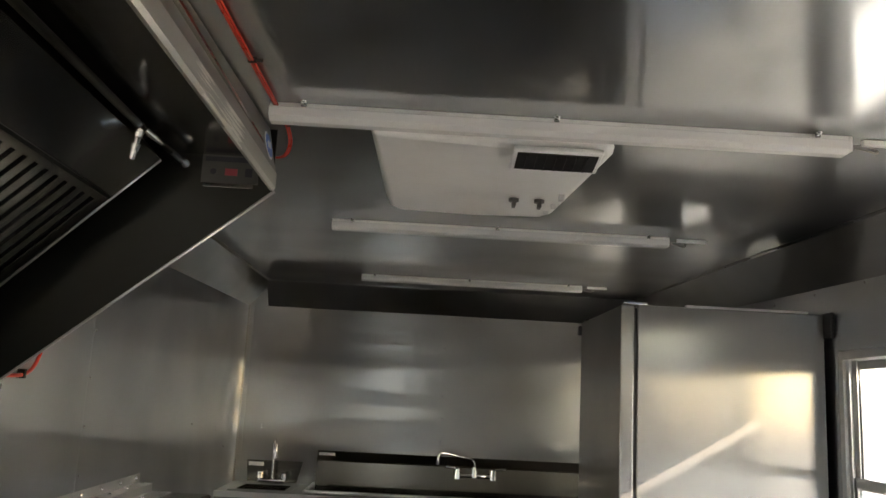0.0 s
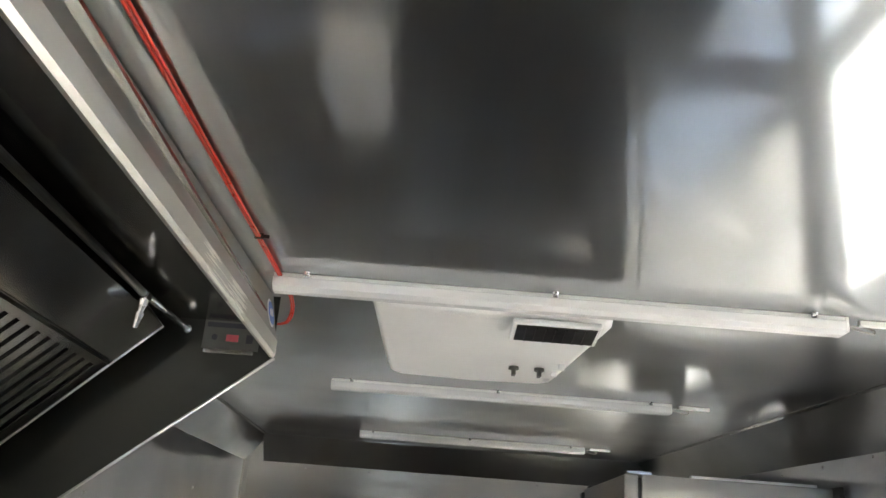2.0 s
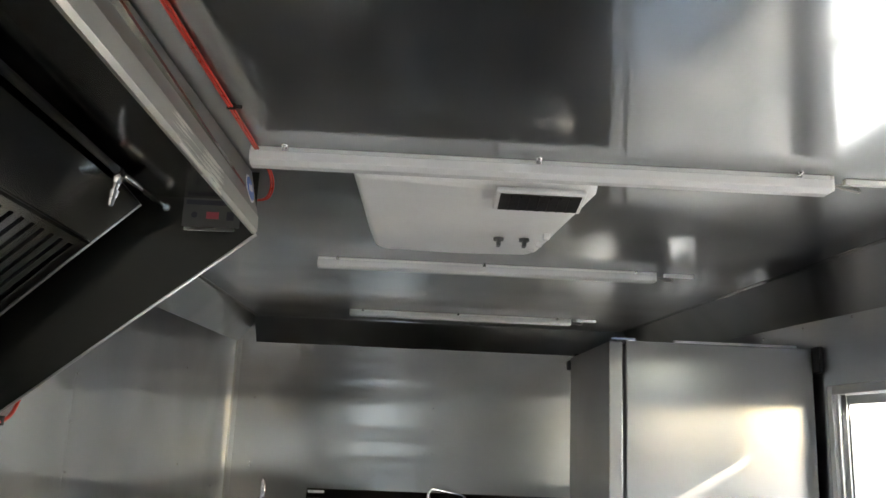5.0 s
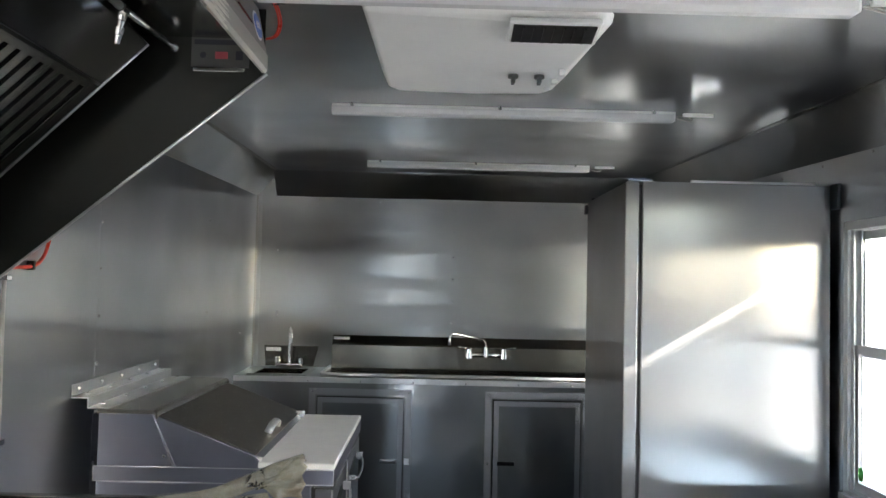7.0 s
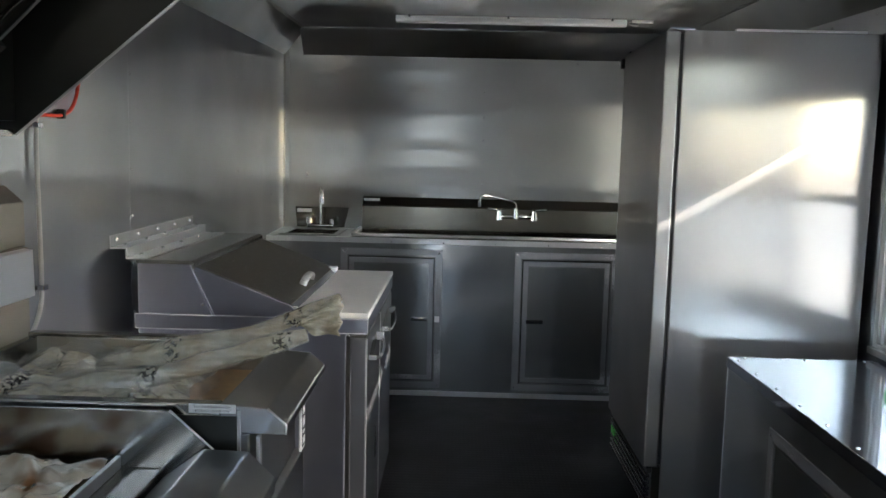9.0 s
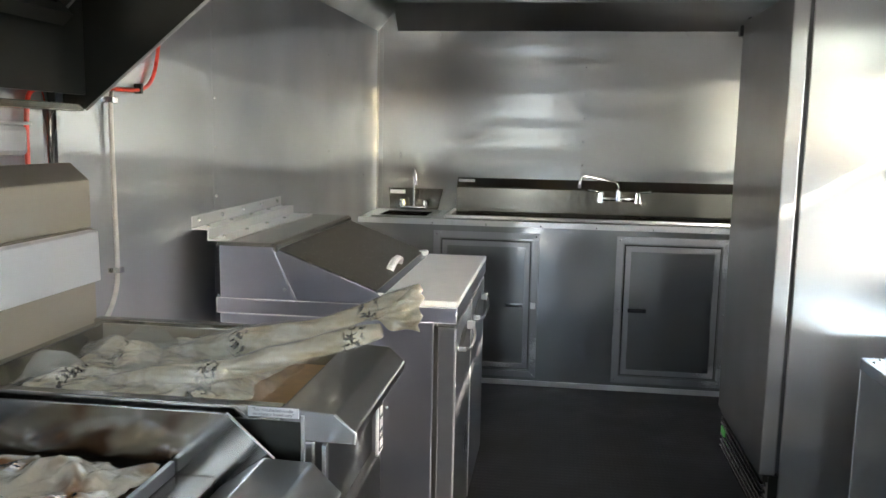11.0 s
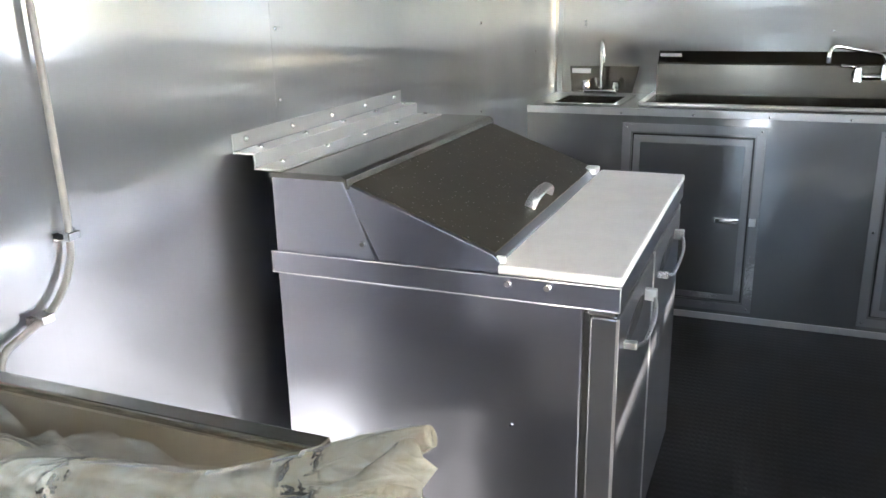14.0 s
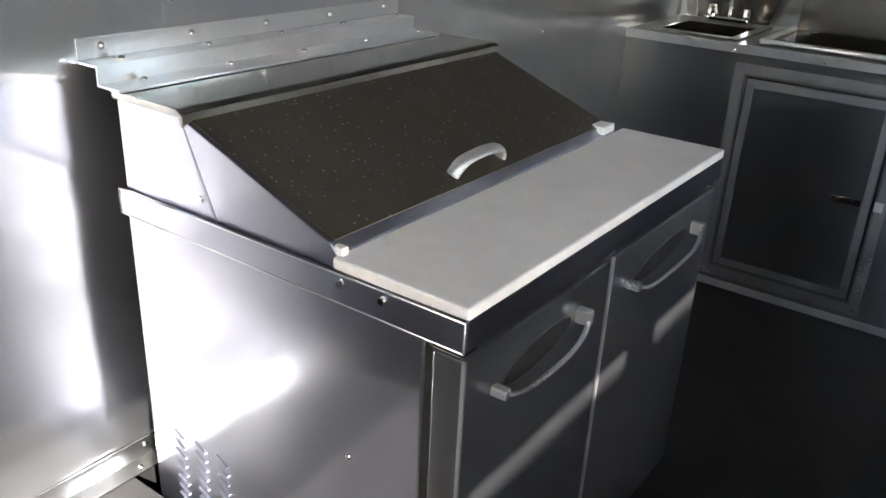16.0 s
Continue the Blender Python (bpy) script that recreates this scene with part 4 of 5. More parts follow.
# rear cap and sloping lid
LZ = 1.056
bm = prism(bmesh.new(), [(PX0, 0.900), (PX0, LZ), (-0.680, LZ), (-0.612, 0.900)], "y", PY0 + 0.004, LY1 - 0.004, 0.002)
part("rear_housing", bm, STEEL_PREP, prep)
bm = prism(bmesh.new(), [(PX0 - 0.002, LZ), (PX0 - 0.002, LZ + 0.012), (-0.676, LZ + 0.012), (-0.664, LZ + 0.006), (-0.662, LZ - 0.014), (-0.668, LZ - 0.014), (-0.672, LZ)], "y", PY0 - 0.004, LY1 + 0.004, 0.0015)
part("rear_cap", bm, STEEL_HOOD, prep)
bm = prism(bmesh.new(), [(-0.674, LZ - 0.012), (-0.668, LZ - 0.006), (-0.372, 0.938), (-0.360, 0.924), (-0.360, 0.902), (-0.606, 0.902)], "y", PY0 + 0.004, LY1 - 0.004, 0.002)
lid = part("lid", bm, STEEL_PREP, prep)
sl = Vector((0.30, 0, -0.112)).normalized()
bm = prism(bmesh.new(), [(-0.667, LZ - 0.0055), (-0.370, 0.9395), (-0.3705, 0.9410), (-0.667, LZ - 0.004)], "y", PY0 + 0.012, LY1 - 0.012)
part("lid_sheet", bm, DUSTY, lid, "dusty dull steel lid sheet")
bm = bmesh.new()
hn, hb = Vector((0.35, 0, 0.937)), Vector((-0.396, 0, 0.9515))
tube(bm, [hb + hn * h_ + Vector((0, y_, 0)) for y_, h_ in ((3.092, -0.002), (3.099, 0.014), (3.118, 0.025), (3.164, 0.029), (3.210, 0.025), (3.229, 0.014), (3.236, -0.002))], 0.0058, 8, None, 4)
for v in bm.verts:
    v.co += sl * ((v.co - hb).dot(sl) * 1.3)
part("lid_handle", bm, ALU, lid, "pale cast metal handle")
part("lid_stop", solid(-0.402, -0.352, 3.57, 3.62, 0.928, 0.946, 0.004), WHITE_PL, lid, "white plastic lid stop")
part("lid_stop", solid(-0.372, -0.352, 2.776, 2.79, 0.920, 0.934, 0.003), WHITE_PL, lid, "white plastic lid stop")
part("bolt", disc(bmesh.new(), (-0.640, PY0 + 0.004, 0.934), (0, -1, 0), 0.007, 0.006, 10, 0.002), CHROME, prep)
for x in (-0.341, -0.267):
    part("bolt", disc(bmesh.new(), (x, PY0 - 0.006, 0.890), (0, -1, 0), 0.0075, 0.006, 10, 0.002), CHROME, prep)
part("rivet", disc(bmesh.new(), (-0.335, PY0, 0.60), (0, -1, 0), 0.005, 0.003, 10, 0.002), CHROME, prep)
# doors
YS = 3.197
for a, b in ((PY0 + 0.002, YS - 0.004), (YS + 0.004, PY1 - 0.002)):
    bm = solid(PX1 - 0.050, PX1 + 0.001, a, b, 0.15, 0.842, 0.004)
    door = part("door", bm, STEEL_DOOR, prep)
    bm = bmesh.new()
    h0, h1 = a + 0.070, b - 0.100
    tube(bm, [(PX1 + 0.020, h0 + 0.006, 0.766), (PX1 + 0.027, h0 + 0.02, 0.762), (PX1 + 0.033, h0 + 0.06, 0.757), (PX1 + 0.033, h1 - 0.09, 0.757), (PX1 + 0.028, h1 - 0.03, 0.768), (PX1 + 0.020, h1 - 0.006, 0.782)], 0.0042, 8, None, 5)
    box(bm, PX1, PX1 + 0.026, h0 - 0.002, h0 + 0.014, 0.758, 0.773, 0.003)
    box(bm, PX1, PX1 + 0.026, h1 - 0.014, h1 + 0.002, 0.770, 0.796, 0.003)
    part("handle", bm, STEEL_RIM, door, "slim steel bracket handle")
    # Black oval disc on the door face, coloured as a finger recess's shade.
    bm = disc(bmesh.new(), (PX1 - 0.002, 0, 0), (1, 0, 0), 1.0, 0.0042, 28, 0.1)
    for v in bm.verts:
        v.co.y, v.co.z = (h0 + h1) / 2 + v.co.y * (h1 - h0) * 0.42, 0.773 + v.co.z * 0.024 + v.co.y * 0.010
    part("recess_shade", bm, BLACK, door, "flat black oval for the shade in a finger recess")
    part("door_edge", solid(PX1 - 0.003, PX1 + 0.003, a - 0.001, a + 0.004, 0.15, 0.842, 0.001), STEEL_EDGE, door)
for y in (PY0 + 0.02, PY1 - 0.02, YS):
    bm = bmesh.new()
    box(bm, PX1 - 0.055, PX1 - 0.002, y - 0.018, y + 0.016, 0.845, 0.856, 0.003)
    disc(bm, (PX1 - 0.014, y, 0.838), (0, 0, 1), 0.008, 0.018, 10)
    part("hinge", bm, CHROME, prep)
# louvres on the end panel
LOUVRE = finish("louvre", solid(-0.016, 0.016, -0.003, 0.002, -0.0024, 0.0024, 0.001), STEEL_PREP)
for cx in range(3):
    for k in range(12):
        piece("louvre", LOUVRE, Matrix.Translation((-0.755 + 0.060 * cx, PY0 - 0.001, 0.440 - 0.021 * k)) @ Matrix.Rotation(radians(28), 4, "Y"), prep)
for x in (PX0 + 0.06, PX1 - 0.12):
    for y in (PY0 + 0.07, PY1 - 0.07):
        bm = bmesh.new()
        disc(bm, (x, y, 0.0), (0, 0, 1), 0.028, 0.10, 14)
        box(bm, x - 0.045, x + 0.045, y - 0.045, y + 0.045, 0.10, 0.131, 0.003)
        part("caster", bm, BLACK, prep)
lone("cutting_board", solid(-0.362, PX1 + 0.006, PY0 - 0.002, PY1 + 0.002, 0.9035, 0.922, 0.004), BOARD, "white plastic cutting board along the prep table", "cutting board")

# ---- riveted Z flange between wall and prep table ----
fl = thing("wall_flange", (-0.88, 3.2, 1.06), "bent stainless closing strip screwed to wall and table", "strip")


def flange(y):
    w_ = xl(y) + 0.0015
    return [(w_, 1.105), (w_ + 0.002, 1.105), (w_ + 0.002, 1.138), (w_, 1.138)], [(w_, 1.103), (w_ + 0.052, 1.103), (w_ + 0.052, 1.0735), (PX0 + 0.03, 1.0735), (PX0 + 0.03, 1.0695), (w_ + 0.048, 1.0695), (w_ + 0.048, 1.099), (w_, 1.099)]


bm = bmesh.new()
for k in (0, 1):
    ra = [bm.verts.new((u, PY0 - 0.008, v)) for u, v in flange(PY0)[k]]
    rb = [bm.verts.new((u, 3.60, v)) for u, v in flange(3.60)[k]]
    n = len(ra)
    bm.faces.new(ra)
    bm.faces.new(rb[::-1])
    for i in range(n):
        bm.faces.new((ra[i], ra[(i + 1) % n], rb[(i + 1) % n], rb[i]))
part("strip", bm, STEEL_EDGE, fl)
for k in range(5):
    y = PY0 + 0.035 + 0.185 * k
    piece("screw", SCREW, facing((xl(y) + 0.005, y, 1.124), (1, 0, 0.2)), fl)
    piece("screw", SCREW, facing((xl(y) + 0.026, y + 0.02, 1.1045), (0, 0, 1)), fl)
    piece("screw", SCREW, facing((PX0 - 0.012, y + 0.03, 1.075), (0, 0, 1)), fl)

# ---- wheel box on the floor by the wall ----
wb = thing("wheel_box", (-0.8, 1.6, 0.0), "black topped wheel box against the wall", "wheel box")
part("box", solid(-0.93, -0.60, -0.4, PY0 - 0.03, 0.0, 0.300, 0.004), BLACK, wb)
bm = prism(bmesh.new(), [(xl(2.6) + 0.002, 0.345), (xl(2.6) + 0.005, 0.345), (xl(2.6) + 0.006, 0.306), (xl(2.6) + 0.045, 0.304), (xl(2.6) + 0.045, 0.301), (xl(2.6) + 0.002, 0.301)], "y", -0.3, 2.82)
part("angle_trim", bm, STEEL_CAB, wb, "riveted aluminium angle")
for k in range(9):
    y = 2.79 - 0.30 * k
    piece("rivet", RIVET, facing((xl(2.6) + 0.0065, y, 0.332), (1, 0, 0)), wb)
    piece("rivet", RIVET, facing((xl(2.6) + 0.03, y - 0.03, 0.306), (0, 0, 1)), wb)

# ---- fryer ----
FY0, FY1, FXA, FXB = 1.575, 1.955, -0.735, -0.135
fry = thing("deep_fryer", ((FXA + FXB) / 2, (FY0 + FY1) / 2, 0.0), "stainless floor deep fryer with a tall flue riser", "fryer")
part("body", solid(FXA - 0.01, FXB - 0.06, FY0 + 0.004, FY1 - 0.004, 0.16, 0.955, 0.004), STEEL_APPL, fry)
part("door", solid(FXB - 0.06, FXB - 0.042, FY0 + 0.012, FY1 - 0.012, 0.20, 0.80, 0.004), STEEL_APPL, fry)
bm = bmesh.new()
prism(bm, [(FXB - 0.108, 1.003), (FXB - 0.03, 0.998), (FXB, 0.972), (FXB - 0.002, 0.955), (FXB - 0.108, 0.955)], "y", FY0, FY1, 0.003)
part("front_ledge", bm, STEEL_APPL, fry, "sloped stainless front ledge")
bm = bmesh.new()
tube(bm, [(FXB - 0.03, FY0 - 0.0005, 0.998), (FXB, FY0 - 0.0005, 0.972), (FXB - 0.001, FY0 - 0.0005, 0.957)], 0.002, 6)
part("ledge_edge", bm, STEEL_EDGE, fry)
bm = bmesh.new()
box(bm, FXA, FXB - 0.108, FY0, FY0 + 0.022, 0.955, 1.003, 0.002)
box(bm, FXA, FXB - 0.108, FY1 - 0.022, FY1, 0.955, 1.028, 0.002)
box(bm, FXA, FXA + 0.02, FY0 + 0.022, FY1 - 0.022, 0.80, 1.02, 0.002)
part("tank_rim", bm, STEEL_HOOD, fry)
for q in ((FXA + 0.02, FXB - 0.108, FY0 + 0.0222, FY0 + 0.026, 0.70, 1.0), (FXA + 0.02, FXB - 0.108, FY1 - 0.026, FY1 - 0.0222, 0.70, 1.02), (FXB - 0.113, FXB - 0.109, FY0 + 0.026, FY1 - 0.026, 0.70, 0.99)):
    part("tank_side", solid(*q), STEEL_FLUE, fry)
part("tank_floor", solid(FXA + 0.02, FXB - 0.109, FY0 + 0.026, FY1 - 0.026, 0.956, 0.958), STEEL_SINK, fry)
lone("cardboard_insert", solid(-0.60, FXB - 0.118, FY0 + 0.03, FY1 - 0.03, 0.9585, 0.965, 0.001), CARD, "flat brown cardboard packing sheet inside the fryer", "packing")
bm = bmesh.new()
box(bm, FXA - 0.08, FXA, FY0 + 0.002, FY1 - 0.01, 0.958, 1.20, 0.003)
part("splash_back", bm, STEEL_FLUE, fry)
bm = prism(bmesh.new(), [(FXA - 0.08, 1.2005), (FXA - 0.08, 1.32), (FXA - 0.045, 1.322), (FXA - 0.008, 1.290), (FXA - 0.008, 1.2005)], "y", FY0 + 0.002, FY1 - 0.004, 0.003)
part("flue_riser", bm, STEEL_FLUE, fry, "tall warm-toned flue riser")
bm = prism(bmesh.new(), [(FXA - 0.004, 1.100), (FXA + 0.018, 1.103), (FXA + 0.016, 1.196), (FXA - 0.004, 1.199)], "y", FY0 - 0.10, FY1 - 0.022, 0.0015)
part("basket_hanger", bm, ALU, fry, "pale steel basket hanger")
# Darkened steel: the dark reflection on this side is put into the colour.
part("side_panel", solid(FXA, FXB - 0.079, FY0 - 0.0015, FY0 + 0.0035, 0.62, 0.984), STEEL_SHADED, fry, "steel side panel with its dark reflection in the colour")
part("side_edge", solid(FXB - 0.078, FXB - 0.073, FY0 - 0.004, FY0 + 0.002, 0.80, 0.994, 0.001), STEEL_EDGE, fry)
part("side_edge", solid(FXB - 0.048, FXB - 0.042, FY0 - 0.003, FY0 + 0.012, 0.20, 0.952, 0.001), STEEL_EDGE, fry)
lab = part("label", solid(-0.290, -0.216, FY0 - 0.003, FY0 - 0.0005, 0.989, 1.003), PAPER, fry, "small white printed label")
for words, z in (("\"For installation under", 0.9972), ("ventilation hood only\"", 0.9909)):
    part("lettering", lettering(words, 0.0068, (-0.253, FY0 - 0.0032, z)), INK, lab)
bp = part("badge", solid(FXB - 0.044, FXB - 0.0385, 1.903, 1.945, 0.805, 0.945, 0.002), PAPER, fry, "slim pale badge with black bars")
part("badge_field", solid(FXB - 0.0385, FXB - 0.0378, 1.908, 1.940, 0.812, 0.938), INK, bp)
for k, (a, b) in enumerate(((0.006, 0.020), (0.028, 0.034), (0.042, 0.060), (0.068, 0.082), (0.090, 0.096), (0.104, 0.120))):
    part("print_bar", solid(FXB - 0.0378, FXB - 0.0372, 1.913, 1.935 - 0.004 * (k % 2), 0.812 + a, 0.812 + b), PAPER, bp)
for x in (FXA + 0.05, FXB - 0.12):
    for y in (FY0 + 0.05, FY1 - 0.05):
        part("leg", disc(bmesh.new(), (x, y, 0.0), (0, 0, 1), 0.022, 0.165, 12), STEEL_EDGE, fry)


def sleeve(bm, pts, radii, seed, sides=44, steps=18, wide=(1.0, 1.0), loose=1.0, flat=(1.0, 1.0)):
    """A creased plastic sleeve along points: twisted folds and pinches round a core."""
    n = len(radii)
    total = (len(pts) - 1) * steps + 1
    r2 = []
    for i in range(total):
        s = i / (total - 1) * (n - 1)
        k = min(int(s), n - 2)
        r2.append(radii[k] * (1 - (s - k)) + radii[k + 1] * (s - k))
    tube(bm, pts, 0.02, sides, r2, steps)
    bm.verts.ensure_lookup_table()
    for idx, v in enumerate(bm.verts):
        i, k = divmod(idx, sides)
        if i >= total:
            continue
        th, s = 2 * math.pi * k / sides, i / steps
        rid = 1 - 2 * abs(noise.noise(Vector((s * 4.0 + math.cos(th) * 0.7, math.sin(th) * 1.9, seed * 3 + math.cos(th) * 1.9))))
        rid2 = 1 - 2 * abs(noise.noise(Vector((s * 9.0, math.sin(th) * 3.5 + s * 2, seed * 7 + math.cos(th) * 3.5))))
        fold = 0.22 * rid ** 3 + 0.13 * rid2 ** 3 + 0.08 * math.sin(3 * th + 5.0 * s + seed) + 0.07 * math.sin(5 * th - 8.0 * s + 2 * seed) + 0.08 * math.sin(9 * th + 13.0 * s)
        pinch = 0.10 * math.sin(6.3 * s + seed) + 0.35 * noise.noise(Vector((s * 2.3, th * 0.9, seed * 4)))
        ring_ = 1 - 2 * abs(noise.noise(Vector((s * 7.5 + 0.5 * math.sin(th + seed), math.cos(th) * 0.6, math.sin(th) * 0.6 + seed * 5))))
        fold += 0.20 * max(ring_, 0) ** 2
        v.normal_update()
        v.co += v.normal * r2[i] * (fold * 0.8 + pinch) * loose
        f_ = i / (total - 1)
        v.co.z += v.normal.z * r2[i] * (flat[0] * (1 - f_) + flat[1] * f_ - 1.0)
        v.co.y += v.normal.y * r2[i] * (wide[0] * (1 - f_) + wide[1] * f_ - 1.0)
    return bm


def wrapped(label, pts, radii, seed, tag):
    b = thing("fryer_basket", pts[0], label, "basket", "wrapped fryer baskets")
    grip = part("handle_sleeve", sleeve(bmesh.new(), pts, radii, seed, wide=(1.8, 1.0), flat=(0.8, 1.0)), WRAP, b, "twisted clear sleeve over the handle")
    part("film", sleeve(bmesh.new(), pts, [r_ * 1.15 for r_ in radii], seed + 5.1, wide=(2.1, 1.0), loose=2.0, flat=(0.8, 1.0)), FILM, grip, "loose clear film")
    p, q = Vector(pts[-1]), Vector(pts[-2])
    d_ = (p - q).normalized()
    if tag:
        bm = bmesh.new()
        rows = []
        for i in range(15):
            u = i / 14
            rows.append([bm.verts.new(p + d_ * (-0.085 + 0.088 * u + 0.006 * math.sin(2.1 * j + 4 * u)) + Vector((0, -0.012 - 0.006 * math.cos(6 * u + j * 1.4) - 0.0015 * j, 0.006 - (0.0035 + 0.0075 * u) * j + 0.003 * math.sin(9 * u + j)))) for j in range(8)])
        for a_, b_ in zip(rows, rows[1:]):
            for j in range(7):
                bm.faces.new((a_[j], a_[j + 1], b_[j + 1], b_[j])).smooth = True
        ob = part("bag_end", bm, WRAP, b, "loose end of the clear bag")
        so = ob.modifiers.new("thickness", "SOLIDIFY")
        so.thickness = 0.0012
    return b


def crumple(x0, x1, y0, y1, z, amp, seed, n=34, lobes=0.0):
    bm = bmesh.new()
    g = []
    for i in range(n):
        row = []
        for j in range(n):
            x, y = x0 + (x1 - x0) * i / (n - 1), y0 + (y1 - y0) * j / (n - 1)
            q = Vector((x * 11 + seed, y * 11, seed))
            h = abs(noise.noise(q)) * amp + abs(noise.noise(q * 2.7)) * amp * 0.5
            h += lobes * abs(math.sin(2 * math.pi * j / (n - 1))) ** 0.7 * (0.6 + 0.4 * math.sin(math.pi * i / (n - 1)))
            e = min(i, j, n - 1 - i, n - 1 - j) / 4
            row.append(bm.verts.new((x + 0.02 * noise.noise(q * 1.5), y + 0.02 * noise.noise(q * 1.5 + Vector((5, 5, 5))), z + h * min(1, 0.3 + e))))
        g.append(row)
    for i in range(n - 1):
        for j in range(n - 1):
            bm.faces.new((g[i][j], g[i + 1][j], g[i + 1][j + 1], g[i][j + 1])).smooth = True
    return bm


wrapped("fryer basket handle wrapped in a long clear bag", [(-0.53, 1.83, 0.998), (-0.46, 1.822, 1.008), (-0.38, 1.812, 1.026), (-0.31, 1.805, 1.046), (-0.25, 1.80, 1.064), (-0.19, 1.80, 1.090), (-0.13, 1.802, 1.117), (-0.083, 1.805, 1.140)], [0.012, 0.026, 0.030, 0.024, 0.017, 0.0145, 0.014, 0.007], 1.0, True)
wrapped("shorter fryer basket handle wrapped in creased plastic", [(-0.55, 1.665, 0.992), (-0.48, 1.672, 0.998), (-0.42, 1.682, 1.006), (-0.36, 1.69, 1.020), (-0.30, 1.695, 1.038), (-0.24, 1.70, 1.056), (-0.18, 1.705, 1.074), (-0.128, 1.71, 1.088)], [0.012, 0.026, 0.023, 0.016, 0.019, 0.016, 0.0175, 0.011], 2.0, False)
goods = thing("wrapped_baskets", (-0.6, 1.76, 0.966), "pile of fryer baskets under one crumpled clear bag", "packing")
ob = part("bag", crumple(-0.70, -0.34, 1.605, 1.925, 0.968, 0.030, 8.0, 50, 0.030), WRAP, goods)
so = ob.modifiers.new("thickness", "SOLIDIFY")
so.thickness = 0.001
ob = part("film", crumple(-0.708, -0.30, 1.603, 1.927, 0.972, 0.040, 15.0, 50, 0.034), FILM, goods, "loose clear film")
so = ob.modifiers.new("thickness", "SOLIDIFY")
so.thickness = 0.0008

# ---- griddle beside the fryer ----
gr = thing("griddle", (-0.5, 1.15, 0.0), "stainless griddle with splash guards and a front ledge", "griddle")
GY0, GY1 = 0.62, 1.565
part("body", solid(-0.80, -0.24, GY0, GY1, 0.36, 0.868, 0.004), STEEL_APPL, gr)
for ya, yb in ((GY1 - 0.006, GY1 - 0.001), (GY0 + 0.001, GY0 + 0.006)):
    bm = prism(bmesh.new(), [(-0.80, 0.869), (-0.80, 0.994), (-0.317, 0.994), (-0.248, 0.932), (-0.248, 0.869)], "y", ya, yb, 0.0005)
    part("side_splash", bm, STEEL_HOOD, gr, "sloped side splash guard")
bm = tube(bmesh.new(), [(-0.317, GY1 - 0.004, 0.995), (-0.248, GY1 - 0.004, 0.933)], 0.002, 6)
part("splash_edge", bm, STEEL_EDGE, gr)
part("plate", solid(-0.80, -0.33, GY0 + 0.007, GY1 - 0.007, 0.869, 0.900, 0.003), STEEL_HOOD, gr)
bm = prism(bmesh.new(), [(-0.260, 0.938), (-0.19, 0.936), (-0.148, 0.895), (-0.148, 0.870), (-0.325, 0.870), (-0.325, 0.890)], "y", GY0, GY1 - 0.012, 0.003)
part("front_ledge", bm, STEEL_APPL, gr)
part("grease_rail", solid(-0.40, -0.392, GY0 + 0.01, GY1 - 0.01, 0.901, 0.922, 0.002), STEEL_EDGE, gr)
for x in (-0.76, -0.29):
    for y in (GY0 + 0.05, GY1 - 0.05):
        part("leg", disc(bmesh.new(), (x, y, 0.0 if x > -0.5 else 0.301), (0, 0, 1), 0.02, 0.37 if x > -0.5 else 0.07, 12), STEEL_EDGE, gr)


pk = thing("packing_parcel", (-0.55, 1.25, 0.901), "crumpled clear film over brown packing on the griddle", "packing")
part("cardboard", solid(-0.70, -0.43, 0.98, 1.52, 0.901, 0.912, 0.003), CARD, pk, "brown cardboard")
ob = part("film", crumple(-0.74, -0.41, 0.90, 1.545, 0.914, 0.045, 3.0, 48), PARCEL, pk)
so = ob.modifiers.new("thickness", "SOLIDIFY")
so.thickness = 0.001


# ---- back counter with sinks ----
CX0, CX1, CY0, CZ = -0.985, XR - 0.004, 5.02, 0.922
bc = thing("sink_counter", ((CX0 + CX1) / 2, CY0 + 0.27, 0.0), "long riveted stainless sink cabinet with two doors", "cabinet")
D1, D2 = (-0.498, 0.003), (0.505, 1.012)
DZ0, DZ1 = 0.09, 0.817
for a, b in ((CX0, D1[0]), (D1[1], D2[0]), (D2[1], CX1)):
    part("front_panel", solid(a, b, CY0, CY0 + 0.018, 0.0, CZ - 0.012), STEEL_CAB, bc)
for a, b in (D1, D2):
    part("top_rail", solid(a, b, CY0, CY0 + 0.018, DZ1, CZ - 0.012), STEEL_CAB, bc)
    part("bottom_rail", solid(a, b, CY0, CY0 + 0.018, 0.0, DZ0), STEEL_CAB, bc)
# worktop with openings left for the two bowls
BX0, BX1, BY0, BY1 = -0.40, XR - 0.12, 5.10, 5.47
HX0, HX1, HYA, HYB = -0.875, -0.60, 5.10, 5.40
bm = bmesh.new()
for x0, x1, y0, y1 in ((CX0, HX0, CY0 - 0.004, YB), (HX0, HX1, CY0 - 0.004, HYA), (HX0, HX1, HYB, YB), (HX1, BX0, CY0 - 0.004, YB), (BX0, BX1, CY0 - 0.004, BY0), (BX0, BX1, BY1, YB), (BX1, CX1, CY0 - 0.004, YB)):
    box(bm, x0, x1, y0, y1, CZ - 0.012, CZ)
part("worktop", bm, STEEL_CAB, bc)
bm = solid(CX0, CX1, CY0 - 0.007, CY0 - 0.001, CZ - 0.030, CZ + 0.001, 0.001)
part("worktop_edge", bm, STEEL_EDGE, bc)
